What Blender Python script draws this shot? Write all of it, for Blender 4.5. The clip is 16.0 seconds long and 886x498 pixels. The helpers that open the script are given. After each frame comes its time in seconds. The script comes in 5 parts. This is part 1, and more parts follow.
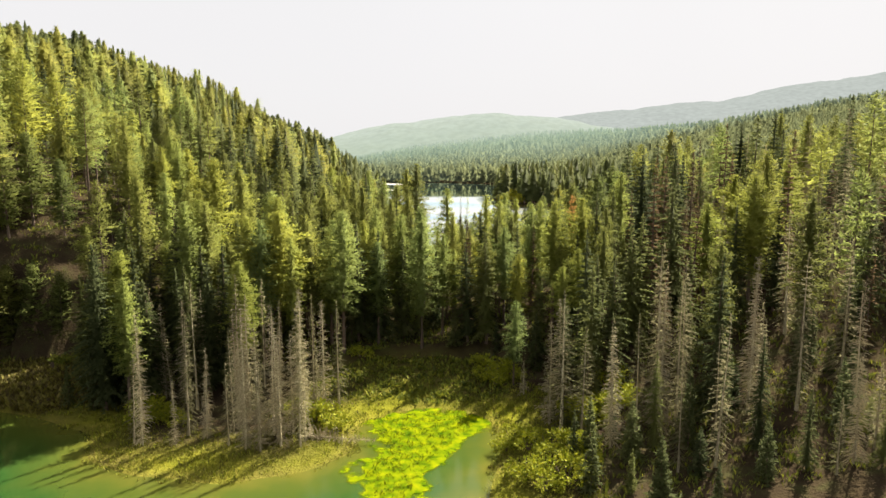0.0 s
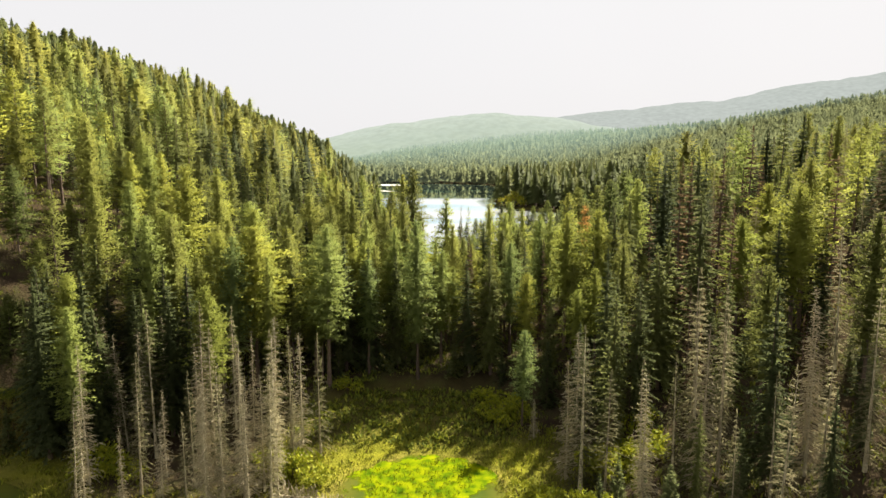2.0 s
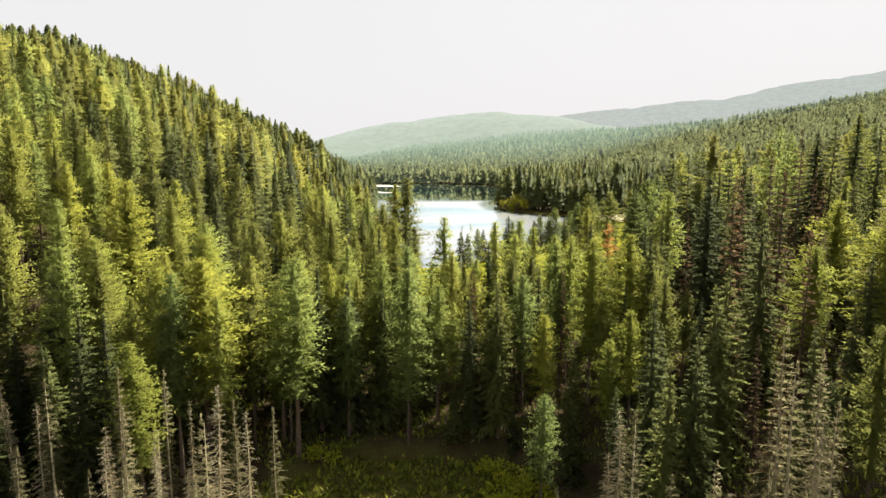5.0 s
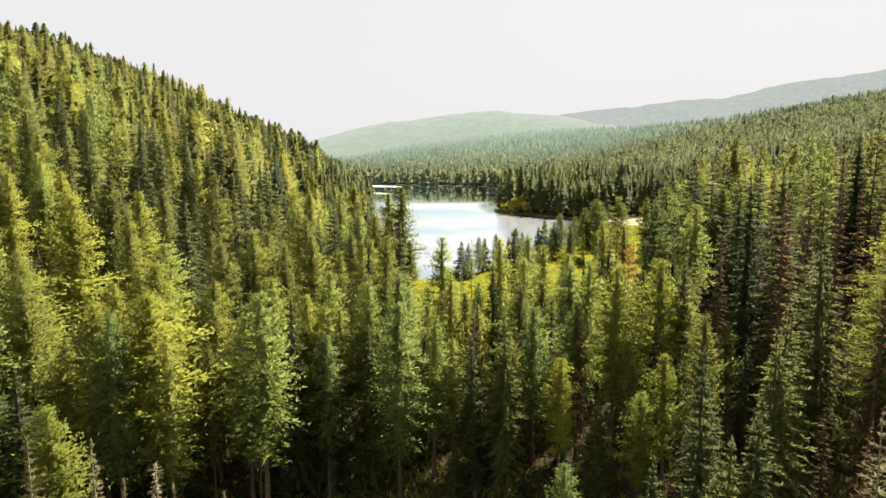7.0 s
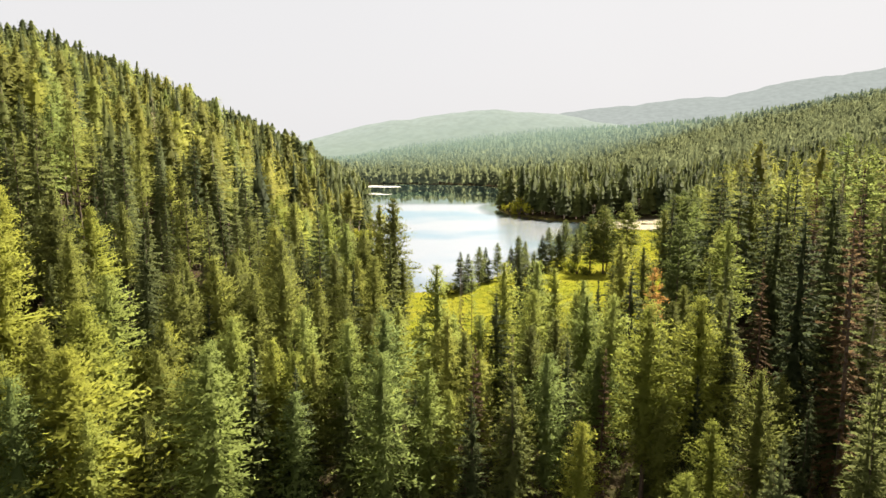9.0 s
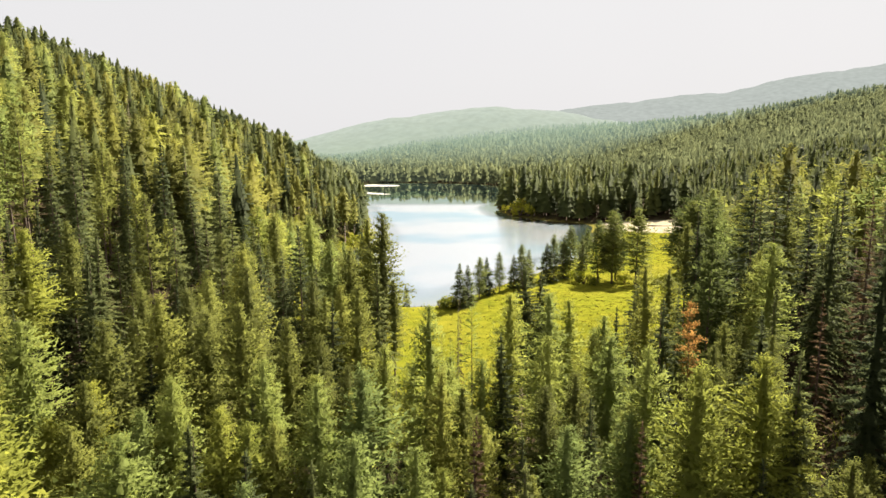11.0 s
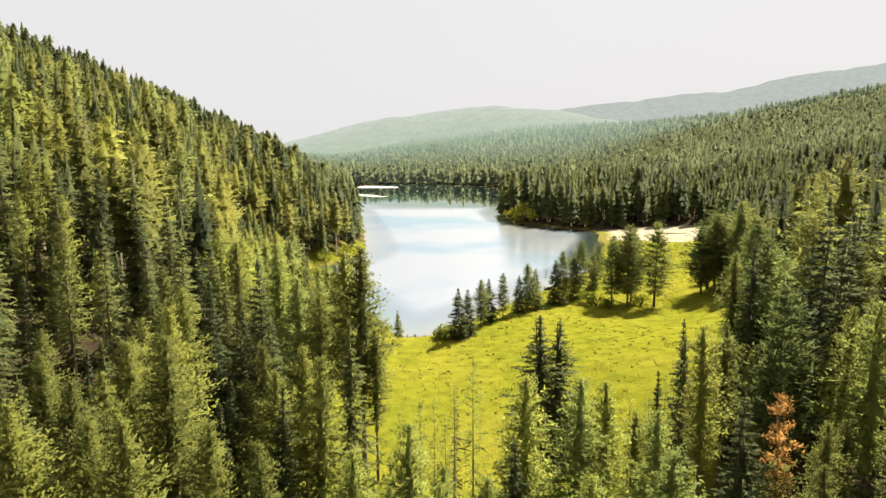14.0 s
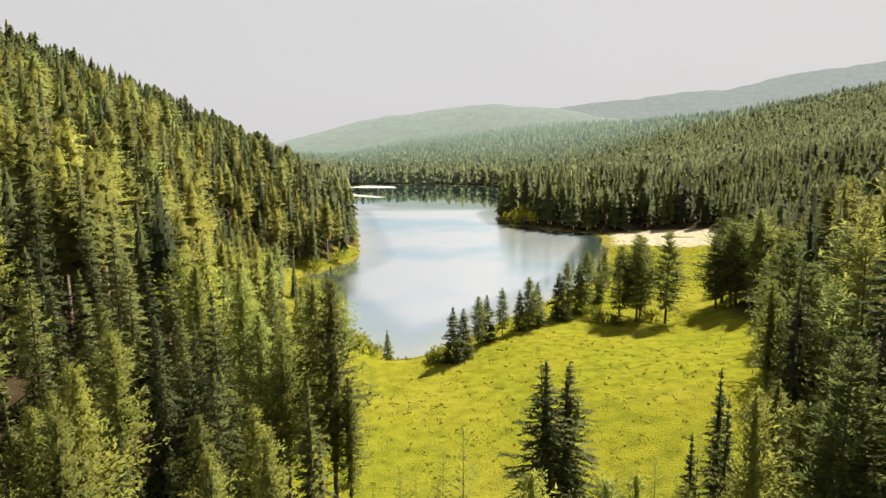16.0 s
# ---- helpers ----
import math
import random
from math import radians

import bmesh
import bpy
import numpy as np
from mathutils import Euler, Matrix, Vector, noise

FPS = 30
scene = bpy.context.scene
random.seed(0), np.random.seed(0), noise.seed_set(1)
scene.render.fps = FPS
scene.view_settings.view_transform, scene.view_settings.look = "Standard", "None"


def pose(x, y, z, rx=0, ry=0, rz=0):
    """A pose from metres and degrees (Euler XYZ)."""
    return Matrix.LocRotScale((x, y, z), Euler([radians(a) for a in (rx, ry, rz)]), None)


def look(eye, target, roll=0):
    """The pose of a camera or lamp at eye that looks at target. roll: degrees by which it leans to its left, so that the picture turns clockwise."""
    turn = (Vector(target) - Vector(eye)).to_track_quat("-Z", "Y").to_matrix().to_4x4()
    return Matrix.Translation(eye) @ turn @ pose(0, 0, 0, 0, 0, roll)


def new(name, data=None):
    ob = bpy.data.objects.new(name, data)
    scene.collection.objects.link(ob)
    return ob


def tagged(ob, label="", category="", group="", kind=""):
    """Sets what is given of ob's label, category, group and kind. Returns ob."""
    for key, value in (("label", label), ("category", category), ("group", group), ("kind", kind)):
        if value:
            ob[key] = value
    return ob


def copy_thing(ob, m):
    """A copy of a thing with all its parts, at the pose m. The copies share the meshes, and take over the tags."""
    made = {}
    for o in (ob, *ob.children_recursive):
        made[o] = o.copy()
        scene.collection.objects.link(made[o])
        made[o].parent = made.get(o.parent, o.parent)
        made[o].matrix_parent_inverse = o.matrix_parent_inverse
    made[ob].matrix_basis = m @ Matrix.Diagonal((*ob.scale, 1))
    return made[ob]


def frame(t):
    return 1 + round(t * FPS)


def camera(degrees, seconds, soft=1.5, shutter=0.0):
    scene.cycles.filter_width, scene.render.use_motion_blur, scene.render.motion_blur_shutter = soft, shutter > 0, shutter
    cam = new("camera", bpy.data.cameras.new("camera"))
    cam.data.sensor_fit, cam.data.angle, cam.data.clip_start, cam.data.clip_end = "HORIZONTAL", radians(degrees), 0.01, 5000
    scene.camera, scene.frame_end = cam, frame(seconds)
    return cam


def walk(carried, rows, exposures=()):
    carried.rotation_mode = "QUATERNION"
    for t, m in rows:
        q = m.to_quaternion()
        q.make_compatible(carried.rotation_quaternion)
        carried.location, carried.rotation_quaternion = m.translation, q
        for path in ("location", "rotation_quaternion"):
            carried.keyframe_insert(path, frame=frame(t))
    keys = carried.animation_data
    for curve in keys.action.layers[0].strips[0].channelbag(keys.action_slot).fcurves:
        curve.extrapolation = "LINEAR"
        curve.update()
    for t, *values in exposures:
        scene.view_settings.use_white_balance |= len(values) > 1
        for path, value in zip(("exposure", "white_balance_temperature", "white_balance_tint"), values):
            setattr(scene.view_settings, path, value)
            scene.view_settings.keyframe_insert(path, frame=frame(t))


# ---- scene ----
cam = camera(71.0, 16.0)
EYE, TILT = 27.0, -8.0
ROWS = [
    (0.0, 0.00, 0.00, 0.00, -0.000, -0.000, -0.000),
    (0.5, 0.01, 2.69, 0.63, -0.006, -0.000, 0.000),
    (1.0, 0.03, 4.87, 1.15, -0.012, 0.006, -0.000),
    (1.5, 0.09, 7.39, 1.74, -0.012, -0.000, -0.000),
    (2.0, 0.16, 9.94, 2.35, -0.018, -0.018, -0.020),
    (2.5, 0.23, 12.50, 2.92, -0.018, -0.030, -0.010),
    (3.0, 0.27, 15.00, 3.50, -0.018, -0.036, 0.000),
    (3.5, 0.31, 17.43, 4.11, -0.024, -0.042, -0.000),
    (4.0, 0.39, 19.88, 4.71, -0.018, -0.061, 0.010),
    (6.5, 0.66, 32.05, 7.88, 0.012, -0.170, 0.120),
    (7.0, 0.75, 34.50, 8.51, 0.000, -0.194, 0.110),
    (7.5, 0.84, 36.94, 9.16, 0.000, -0.219, 0.120),
    (8.0, 0.92, 39.38, 9.80, 0.000, -0.249, 0.130),
    (8.5, 1.06, 41.79, 10.49, 0.006, -0.279, 0.160),
    (9.0, 1.19, 44.21, 11.16, 0.000, -0.322, 0.170),
    (11.5, 1.74, 56.50, 14.54, -0.000, -0.595, 0.370),
    (12.0, 1.79, 58.98, 15.20, -0.012, -0.589, 0.350),
    (12.5, 1.89, 61.43, 15.89, -0.012, -0.613, 0.350),
    (13.0, 1.97, 63.87, 16.56, -0.030, -0.613, 0.340),
    (13.5, 2.09, 66.28, 17.21, -0.018, -0.631, 0.350),
    (14.0, 2.27, 68.79, 17.85, -0.030, -0.656, 0.360),
    (14.5, 2.48, 71.24, 18.48, -0.067, -0.662, 0.350),
    (15.0, 2.76, 73.65, 19.09, -0.061, -0.692, 0.400),
    (15.5, 3.05, 76.08, 19.72, -0.042, -0.735, 0.420),
    (16.0, 3.34, 78.51, 20.36, -0.042, -0.813, 0.430),
]
walk(cam, [(t, pose(0, 0, EYE, TILT, 0, 0) @ pose(x, y, z, 90 + pitch, roll, yaw)) for t, x, y, z, yaw, pitch, roll in ROWS],
     exposures=[(0.0, 2.18), (4.0, 2.17), (9.0, 2.11), (12.5, 2.08), (15.4, 2.04), (15.8, 1.90), (16.0, 1.80)])

# ---- sky and sun ----
SUN_AZ, SUN_EL = 38.0, 46.0          # degrees to the right of +y, and above the horizon
world = bpy.data.worlds.new("world")
scene.world = world
world.use_nodes = True
wn, wl = world.node_tree.nodes, world.node_tree.links
sky = wn.new("ShaderNodeTexSky")
sky.sky_type, sky.sun_disc = "NISHITA", False
sky.sun_elevation, sky.sun_rotation = radians(SUN_EL), radians(SUN_AZ)
sky.dust_density, sky.air_density, sky.ozone_density = 6.0, 1.0, 1.0
veil = wn.new("ShaderNodeMix")           # thin bright cloud over the whole sky
veil.data_type = "RGBA"
noise_c = wn.new("ShaderNodeTexNoise")
noise_c.inputs["Scale"].default_value, noise_c.inputs["Detail"].default_value = 2.2, 5
cl = wn.new("ShaderNodeMapRange")
cl.inputs["To Min"].default_value, cl.inputs["To Max"].default_value = 0.975, 0.995
wl.new(noise_c.outputs["Fac"], cl.inputs["Value"])
wl.new(cl.outputs["Result"], veil.inputs["Factor"])
wl.new(sky.outputs["Color"], veil.inputs["A"])
veil.inputs["B"].default_value = (1.95, 1.925, 1.935, 1)
bg = wn["Background"]
bg.inputs["Strength"].default_value = 0.1
wl.new(veil.outputs["Result"], bg.inputs["Color"])

sun_data = bpy.data.lights.new("sun", "SUN")
sun_data.energy, sun_data.angle, sun_data.color = 5.0, radians(0.6), (1.0, 0.92, 0.79)
sun = new("sun", sun_data)
sun_dir = Vector((math.sin(radians(SUN_AZ)) * math.cos(radians(SUN_EL)), math.cos(radians(SUN_AZ)) * math.cos(radians(SUN_EL)), math.sin(radians(SUN_EL))))
sun.matrix_world = look(sun_dir * 200, (0, 0, 0))


# ---- materials ----
def material(name):
    m = bpy.data.materials.new(name)
    m.use_nodes = True
    return m, m.node_tree.nodes, m.node_tree.links, m.node_tree.nodes["Principled BSDF"]


def ramp(nodes, stops):
    r = nodes.new("ShaderNodeValToRGB")
    e = r.color_ramp.elements
    while len(e) < len(stops):
        e.new(0.5)
    for el, (p, c) in zip(e, stops):
        el.position, el.color = p, (*c, 1)
    return r


def noise_tex(nodes, links, scale, detail=4, coord="Object"):
    tc = nodes.new("ShaderNodeTexCoord")
    n = nodes.new("ShaderNodeTexNoise")
    n.inputs["Scale"].default_value, n.inputs["Detail"].default_value = scale, detail
    links.new(tc.outputs[coord], n.inputs["Vector"])
    return n


def needles(name, stops, single, translucent=0.60):
    """Conifer needles: one tint a tree (by object, or by a stand's tint attribute) and a finer mottling of the sprays."""
    m, n, l, p = material(name)
    if single:
        src = n.new("ShaderNodeObjectInfo").outputs["Random"]
    else:
        a = n.new("ShaderNodeAttribute")
        a.attribute_name = "tint"
        src = a.outputs["Fac"]
    isl = n.new("ShaderNodeNewGeometry").outputs["Random Per Island"]
    mix = n.new("ShaderNodeMath")
    mix.operation = "MULTIPLY_ADD"
    mix.inputs[1].default_value = 0.10
    l.new(isl, mix.inputs[0])
    sc = n.new("ShaderNodeMath")
    sc.operation = "MULTIPLY"
    sc.inputs[1].default_value = 0.90
    l.new(src, sc.inputs[0])
    l.new(sc.outputs[0], mix.inputs[2])
    r = ramp(n, stops)
    l.new(mix.outputs[0], r.inputs["Fac"])
    l.new(r.outputs["Color"], p.inputs["Base Color"])
    p.inputs["Roughness"].default_value = 0.65
    p.inputs["Specular IOR Level"].default_value = 0.05
    t = n.new("ShaderNodeBsdfTranslucent")
    l.new(r.outputs["Color"], t.inputs["Color"])
    ms = n.new("ShaderNodeMixShader")
    ms.inputs["Fac"].default_value = translucent
    l.new(p.outputs[0], ms.inputs[1])
    l.new(t.outputs[0], ms.inputs[2])
    l.new(ms.outputs[0], n["Material Output"].inputs["Surface"])
    return m


PINE = [(0.0, (0.092, 0.100, 0.027)), (0.4, (0.146, 0.155, 0.036)), (0.75, (0.188, 0.197, 0.042)), (1.0, (0.230, 0.232, 0.046))]
SPRUCE = [(0.0, (0.048, 0.060, 0.026)), (0.5, (0.092, 0.106, 0.038)), (1.0, (0.152, 0.164, 0.048))]
LARCH = [(0.0, (0.146, 0.184, 0.056)), (0.5, (0.196, 0.228, 0.056)), (1.0, (0.268, 0.280, 0.052))]
GOLD = [(0.0, (0.175, 0.197, 0.038)), (0.5, (0.210, 0.225, 0.040)), (1.0, (0.254, 0.257, 0.042))]
RUST = [(0.0, (0.15, 0.085, 0.025)), (0.5, (0.26, 0.135, 0.038)), (1.0, (0.36, 0.20, 0.055))]
MAT = {}
HALF = [(0.0, (0.078, 0.074, 0.034)), (0.5, (0.150, 0.135, 0.068)), (1.0, (0.225, 0.200, 0.112))]
BROAD = [(0.0, (0.074, 0.094, 0.028)), (0.5, (0.110, 0.129, 0.033)), (1.0, (0.152, 0.162, 0.036))]
FAR = [(0.0, (0.056, 0.070, 0.030)), (0.35, (0.086, 0.101, 0.036)), (0.7, (0.115, 0.130, 0.040)), (1.0, (0.146, 0.152, 0.042))]
BROWN = [(0.0, (0.045, 0.032, 0.018)), (0.5, (0.085, 0.055, 0.028)), (1.0, (0.13, 0.085, 0.04))]
for k, stops in (("pine", PINE), ("spruce", SPRUCE), ("larch", LARCH), ("rust", RUST), ("brown", BROWN), ("broad", BROAD), ("young", SPRUCE), ("gold", GOLD), ("half", HALF), ("far", FAR)):
    MAT[k] = needles(k + "_needles", stops, True)
    warm = [(p, (c[0] * (1.06 if k in ("pine", "larch") else 1.0), c[1], c[2])) for p, c in stops]      # stand pines and larches are tinted slightly redder
    MAT[k + "_stand"] = needles(k + "_needles_stand", warm, False)


MAT["sapling"] = MAT["larch"]


def bark(name, a, b):
    m, n, l, p = material(name)
    nt = noise_tex(n, l, 6.0, 6)
    r = ramp(n, [(0.3, a), (0.7, b)])
    l.new(nt.outputs["Fac"], r.inputs["Fac"])
    own = ramp(n, [(0.0, (0.52, 0.50, 0.46)), (0.5, (0.85, 0.83, 0.78)), (1.0, (1.0, 1.0, 1.0))])      # each tree weathers differently
    l.new(n.new("ShaderNodeObjectInfo").outputs["Random"], own.inputs["Fac"])
    both = n.new("ShaderNodeMix")
    both.data_type, both.blend_type = "RGBA", "MULTIPLY"
    both.inputs["Factor"].default_value = 1.0
    l.new(r.outputs["Color"], both.inputs["A"])
    l.new(own.outputs["Color"], both.inputs["B"])
    l.new(both.outputs["Result"], p.inputs["Base Color"])
    p.inputs["Roughness"].default_value = 0.9
    bp = n.new("ShaderNodeBump")
    bp.inputs["Strength"].default_value = 0.6
    l.new(nt.outputs["Fac"], bp.inputs["Height"])
    l.new(bp.outputs["Normal"], p.inputs["Normal"])
    return m


MAT["bark"] = bark("pine_bark", (0.055, 0.036, 0.024), (0.150, 0.102, 0.070))
MAT["grey"] = bark("weathered_dead_wood", (0.250, 0.212, 0.130), (0.580, 0.510, 0.345))
MAT["white"] = bark("bleached_driftwood", (0.45, 0.42, 0.38), (0.75, 0.72, 0.68))


def ground_material():
    """Forest litter under the trees, yellow-green grass in the open, sand and mud along the water, by the ground's own masks."""
    m, n, l, p = material("ground")
    n1, n2, n3 = noise_tex(n, l, 0.06, 5), noise_tex(n, l, 0.5, 5), noise_tex(n, l, 4.0, 4)

    def attr(name):
        a = n.new("ShaderNodeAttribute")
        a.attribute_name = name
        return a.outputs["Fac"]

    def mixc(f, a, b):
        x = n.new("ShaderNodeMix")
        x.data_type = "RGBA"
        l.new(f, x.inputs["Factor"])
        l.new(a, x.inputs["A"])
        l.new(b, x.inputs["B"])
        return x.outputs["Result"]
    litter = ramp(n, [(0.3, (0.024, 0.017, 0.011)), (0.5, (0.036, 0.027, 0.015)), (0.7, (0.038, 0.038, 0.015))])
    l.new(n2.outputs["Fac"], litter.inputs["Fac"])
    ga = ramp(n, [(0.30, (0.0977, 0.1091, 0.0096)), (0.50, (0.1347, 0.1325, 0.0116)), (0.68, (0.1654, 0.1463, 0.0191))])
    l.new(n1.outputs["Fac"], ga.inputs["Fac"])
    gb = ramp(n, [(0.36, (0.0561, 0.0687, 0.0085)), (0.5, (0.1188, 0.1198, 0.0116)), (0.66, (0.1718, 0.1633, 0.0180))])
    l.new(n2.outputs["Fac"], gb.inputs["Fac"])
    gm = n.new("ShaderNodeMix")
    gm.data_type = "RGBA"
    gm.inputs["Factor"].default_value = 0.45
    l.new(ga.outputs["Color"], gm.inputs["A"])
    l.new(gb.outputs["Color"], gm.inputs["B"])
    sand = ramp(n, [(0.35, (0.200, 0.172, 0.112)), (0.65, (0.310, 0.275, 0.195))])
    l.new(n2.outputs["Fac"], sand.inputs["Fac"])
    mud = ramp(n, [(0.35, (0.085, 0.072, 0.020)), (0.65, (0.160, 0.140, 0.030))])
    l.new(n2.outputs["Fac"], mud.inputs["Fac"])
    c = mixc(attr("grass"), litter.outputs["Color"], gm.outputs["Result"])
    c = mixc(attr("mud"), c, mud.outputs["Color"])
    c = mixc(attr("sand"), c, sand.outputs["Color"])
    l.new(c, p.inputs["Base Color"])
    p.inputs["Roughness"].default_value = 1.0
    p.inputs["Specular IOR Level"].default_value = 0.0
    bp = n.new("ShaderNodeBump")
    bp.inputs["Strength"].default_value, bp.inputs["Distance"].default_value = 0.7, 0.3
    l.new(n3.outputs["Fac"], bp.inputs["Height"])
    l.new(bp.outputs["Normal"], p.inputs["Normal"])
    return m


def water_material(name):
    """Open water: dark below, tan shallows, a strong mirror of the sky with painted bluish patches, faint ripples."""
    m, n, l, p = material(name)
    at = n.new("ShaderNodeAttribute")
    at.attribute_name = "depth"
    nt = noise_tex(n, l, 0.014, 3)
    r = ramp(n, [(0.0, (0.200, 0.190, 0.085)), (0.35, (0.110, 0.150, 0.105)), (0.8, (0.022, 0.080, 0.105))])
    l.new(at.outputs["Fac"], r.inputs["Fac"])
    l.new(r.outputs["Color"], p.inputs["Base Color"])
    p.inputs["Roughness"].default_value, p.inputs["IOR"].default_value = 0.05, 1.333
    g = n.new("ShaderNodeBsdfGlossy")
    tc = n.new("ShaderNodeTexCoord")
    sep = n.new("ShaderNodeSeparateXYZ")
    l.new(tc.outputs["Object"], sep.inputs[0])
    calm = n.new("ShaderNodeMapRange")
    calm.inputs["From Min"].default_value, calm.inputs["From Max"].default_value = 470, 500
    calm.inputs["To Min"].default_value, calm.inputs["To Max"].default_value = 0.23, 0.02
    l.new(sep.outputs["Y"], calm.inputs["Value"])
    lee = n.new("ShaderNodeMapRange")          # sheltered water close to the banks lies smooth
    lee.inputs["From Min"].default_value, lee.inputs["From Max"].default_value = 0.25, 0.95
    lee.inputs["To Min"].default_value, lee.inputs["To Max"].default_value = 0.03, 0.23
    l.new(at.outputs["Fac"], lee.inputs["Value"])
    least = n.new("ShaderNodeMath")
    least.operation = "MINIMUM"
    l.new(calm.outputs["Result"], least.inputs[0])
    l.new(lee.outputs["Result"], least.inputs[1])
    l.new(least.outputs[0], g.inputs["Roughness"])
    # bluish and white patches of reflected sky, painted by noise into the mirror colour
    mirror_tint = ramp(n, [(0.37, (0.66, 0.81, 0.89)), (0.51, (0.90, 0.92, 0.935))])
    l.new(nt.outputs["Fac"], mirror_tint.inputs["Fac"])
    l.new(mirror_tint.outputs["Color"], g.inputs["Color"])
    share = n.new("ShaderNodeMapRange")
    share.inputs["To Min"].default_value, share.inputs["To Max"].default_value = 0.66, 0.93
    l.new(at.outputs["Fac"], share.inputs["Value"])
    ms = n.new("ShaderNodeMixShader")
    l.new(share.outputs["Result"], ms.inputs["Fac"])
    l.new(p.outputs[0], ms.inputs[1])
    l.new(g.outputs[0], ms.inputs[2])
    l.new(ms.outputs[0], n["Material Output"].inputs["Surface"])
    w = noise_tex(n, l, 0.9, 3)
    bp = n.new("ShaderNodeBump")
    bp.inputs["Strength"].default_value, bp.inputs["Distance"].default_value = 0.02, 0.1
    for s in (p, g):
        l.new(bp.outputs["Normal"], s.inputs["Normal"])
    l.new(w.outputs["Fac"], bp.inputs["Height"])
    return m


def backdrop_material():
    """Wooded hills far off, with bright haze painted in: tree colour fades and emission rises with distance."""
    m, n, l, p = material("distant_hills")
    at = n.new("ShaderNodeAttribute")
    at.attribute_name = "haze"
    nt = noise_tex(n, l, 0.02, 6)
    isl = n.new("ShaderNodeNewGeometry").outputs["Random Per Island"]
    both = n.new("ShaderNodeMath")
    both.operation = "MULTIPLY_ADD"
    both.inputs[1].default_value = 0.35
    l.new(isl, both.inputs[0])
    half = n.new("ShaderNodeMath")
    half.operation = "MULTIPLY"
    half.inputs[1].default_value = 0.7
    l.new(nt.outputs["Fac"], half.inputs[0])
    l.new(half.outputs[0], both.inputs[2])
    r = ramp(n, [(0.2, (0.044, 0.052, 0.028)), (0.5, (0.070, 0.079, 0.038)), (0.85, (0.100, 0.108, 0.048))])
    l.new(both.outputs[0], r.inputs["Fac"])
    thin = n.new("ShaderNodeMix")        # base colour fades to near black where the painted haze glows
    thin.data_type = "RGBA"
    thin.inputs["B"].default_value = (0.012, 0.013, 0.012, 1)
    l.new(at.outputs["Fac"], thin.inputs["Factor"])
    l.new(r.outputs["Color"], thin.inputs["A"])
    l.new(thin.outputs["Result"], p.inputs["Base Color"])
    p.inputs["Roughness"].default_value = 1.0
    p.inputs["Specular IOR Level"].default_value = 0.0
    # haze painted as emission, stronger with distance
    haze_glow = ramp(n, [(0.0, (0.0, 0.0, 0.0)), (0.2, (0.027, 0.039, 0.034)), (0.5, (0.058, 0.080, 0.064)), (0.88, (0.127, 0.142, 0.127)), (1.0, (0.112, 0.121, 0.114))])
    l.new(at.outputs["Fac"], haze_glow.inputs["Fac"])
    fine = noise_tex(n, l, 0.035, 5)          # noise mottles the painted haze, as faint tree tops
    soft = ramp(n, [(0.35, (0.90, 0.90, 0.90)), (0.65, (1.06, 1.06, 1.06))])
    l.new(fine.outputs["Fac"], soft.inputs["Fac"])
    haze_mottle = n.new("ShaderNodeMix")
    haze_mottle.data_type, haze_mottle.blend_type = "RGBA", "MULTIPLY"
    haze_mottle.inputs["Factor"].default_value = 1.0
    l.new(haze_glow.outputs["Color"], haze_mottle.inputs["A"])
    l.new(soft.outputs["Color"], haze_mottle.inputs["B"])
    l.new(haze_mottle.outputs["Result"], p.inputs["Emission Color"])
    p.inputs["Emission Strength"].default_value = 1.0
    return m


def pond_material():
    """Still water: brown over the shallows, deep green farther out."""
    m, n, l, p = material("pond_water")
    at = n.new("ShaderNodeAttribute")
    at.attribute_name = "depth"
    nt = noise_tex(n, l, 0.35, 4)
    ad = n.new("ShaderNodeMath")
    ad.operation = "MULTIPLY_ADD"
    ad.inputs[1].default_value = 0.35
    l.new(nt.outputs["Fac"], ad.inputs[0])
    l.new(at.outputs["Fac"], ad.inputs[2])
    r = ramp(n, [(0.12, (0.080, 0.075, 0.012)), (0.32, (0.044, 0.058, 0.009)), (0.65, (0.014, 0.044, 0.009)), (1.0, (0.005, 0.036, 0.009))])
    l.new(ad.outputs[0], r.inputs["Fac"])
    l.new(r.outputs["Color"], p.inputs["Base Color"])
    p.inputs["Roughness"].default_value, p.inputs["IOR"].default_value = 0.08, 1.333
    return m


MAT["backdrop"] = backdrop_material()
MAT["ground"] = ground_material()
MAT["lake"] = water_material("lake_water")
MAT["pond"] = pond_material()


def plant(name, stops, translucent=0.3):
    m, n, l, p = material(name)
    isl = n.new("ShaderNodeNewGeometry").outputs["Random Per Island"]
    r = ramp(n, stops)
    l.new(isl, r.inputs["Fac"])
    l.new(r.outputs["Color"], p.inputs["Base Color"])
    p.inputs["Roughness"].default_value = 0.7
    p.inputs["Specular IOR Level"].default_value = 0.15
    t = n.new("ShaderNodeBsdfTranslucent")
    l.new(r.outputs["Color"], t.inputs["Color"])
    ms = n.new("ShaderNodeMixShader")
    ms.inputs["Fac"].default_value = translucent
    l.new(p.outputs[0], ms.inputs[1])
    l.new(t.outputs[0], ms.inputs[2])
    l.new(ms.outputs[0], n["Material Output"].inputs["Surface"])
    return m


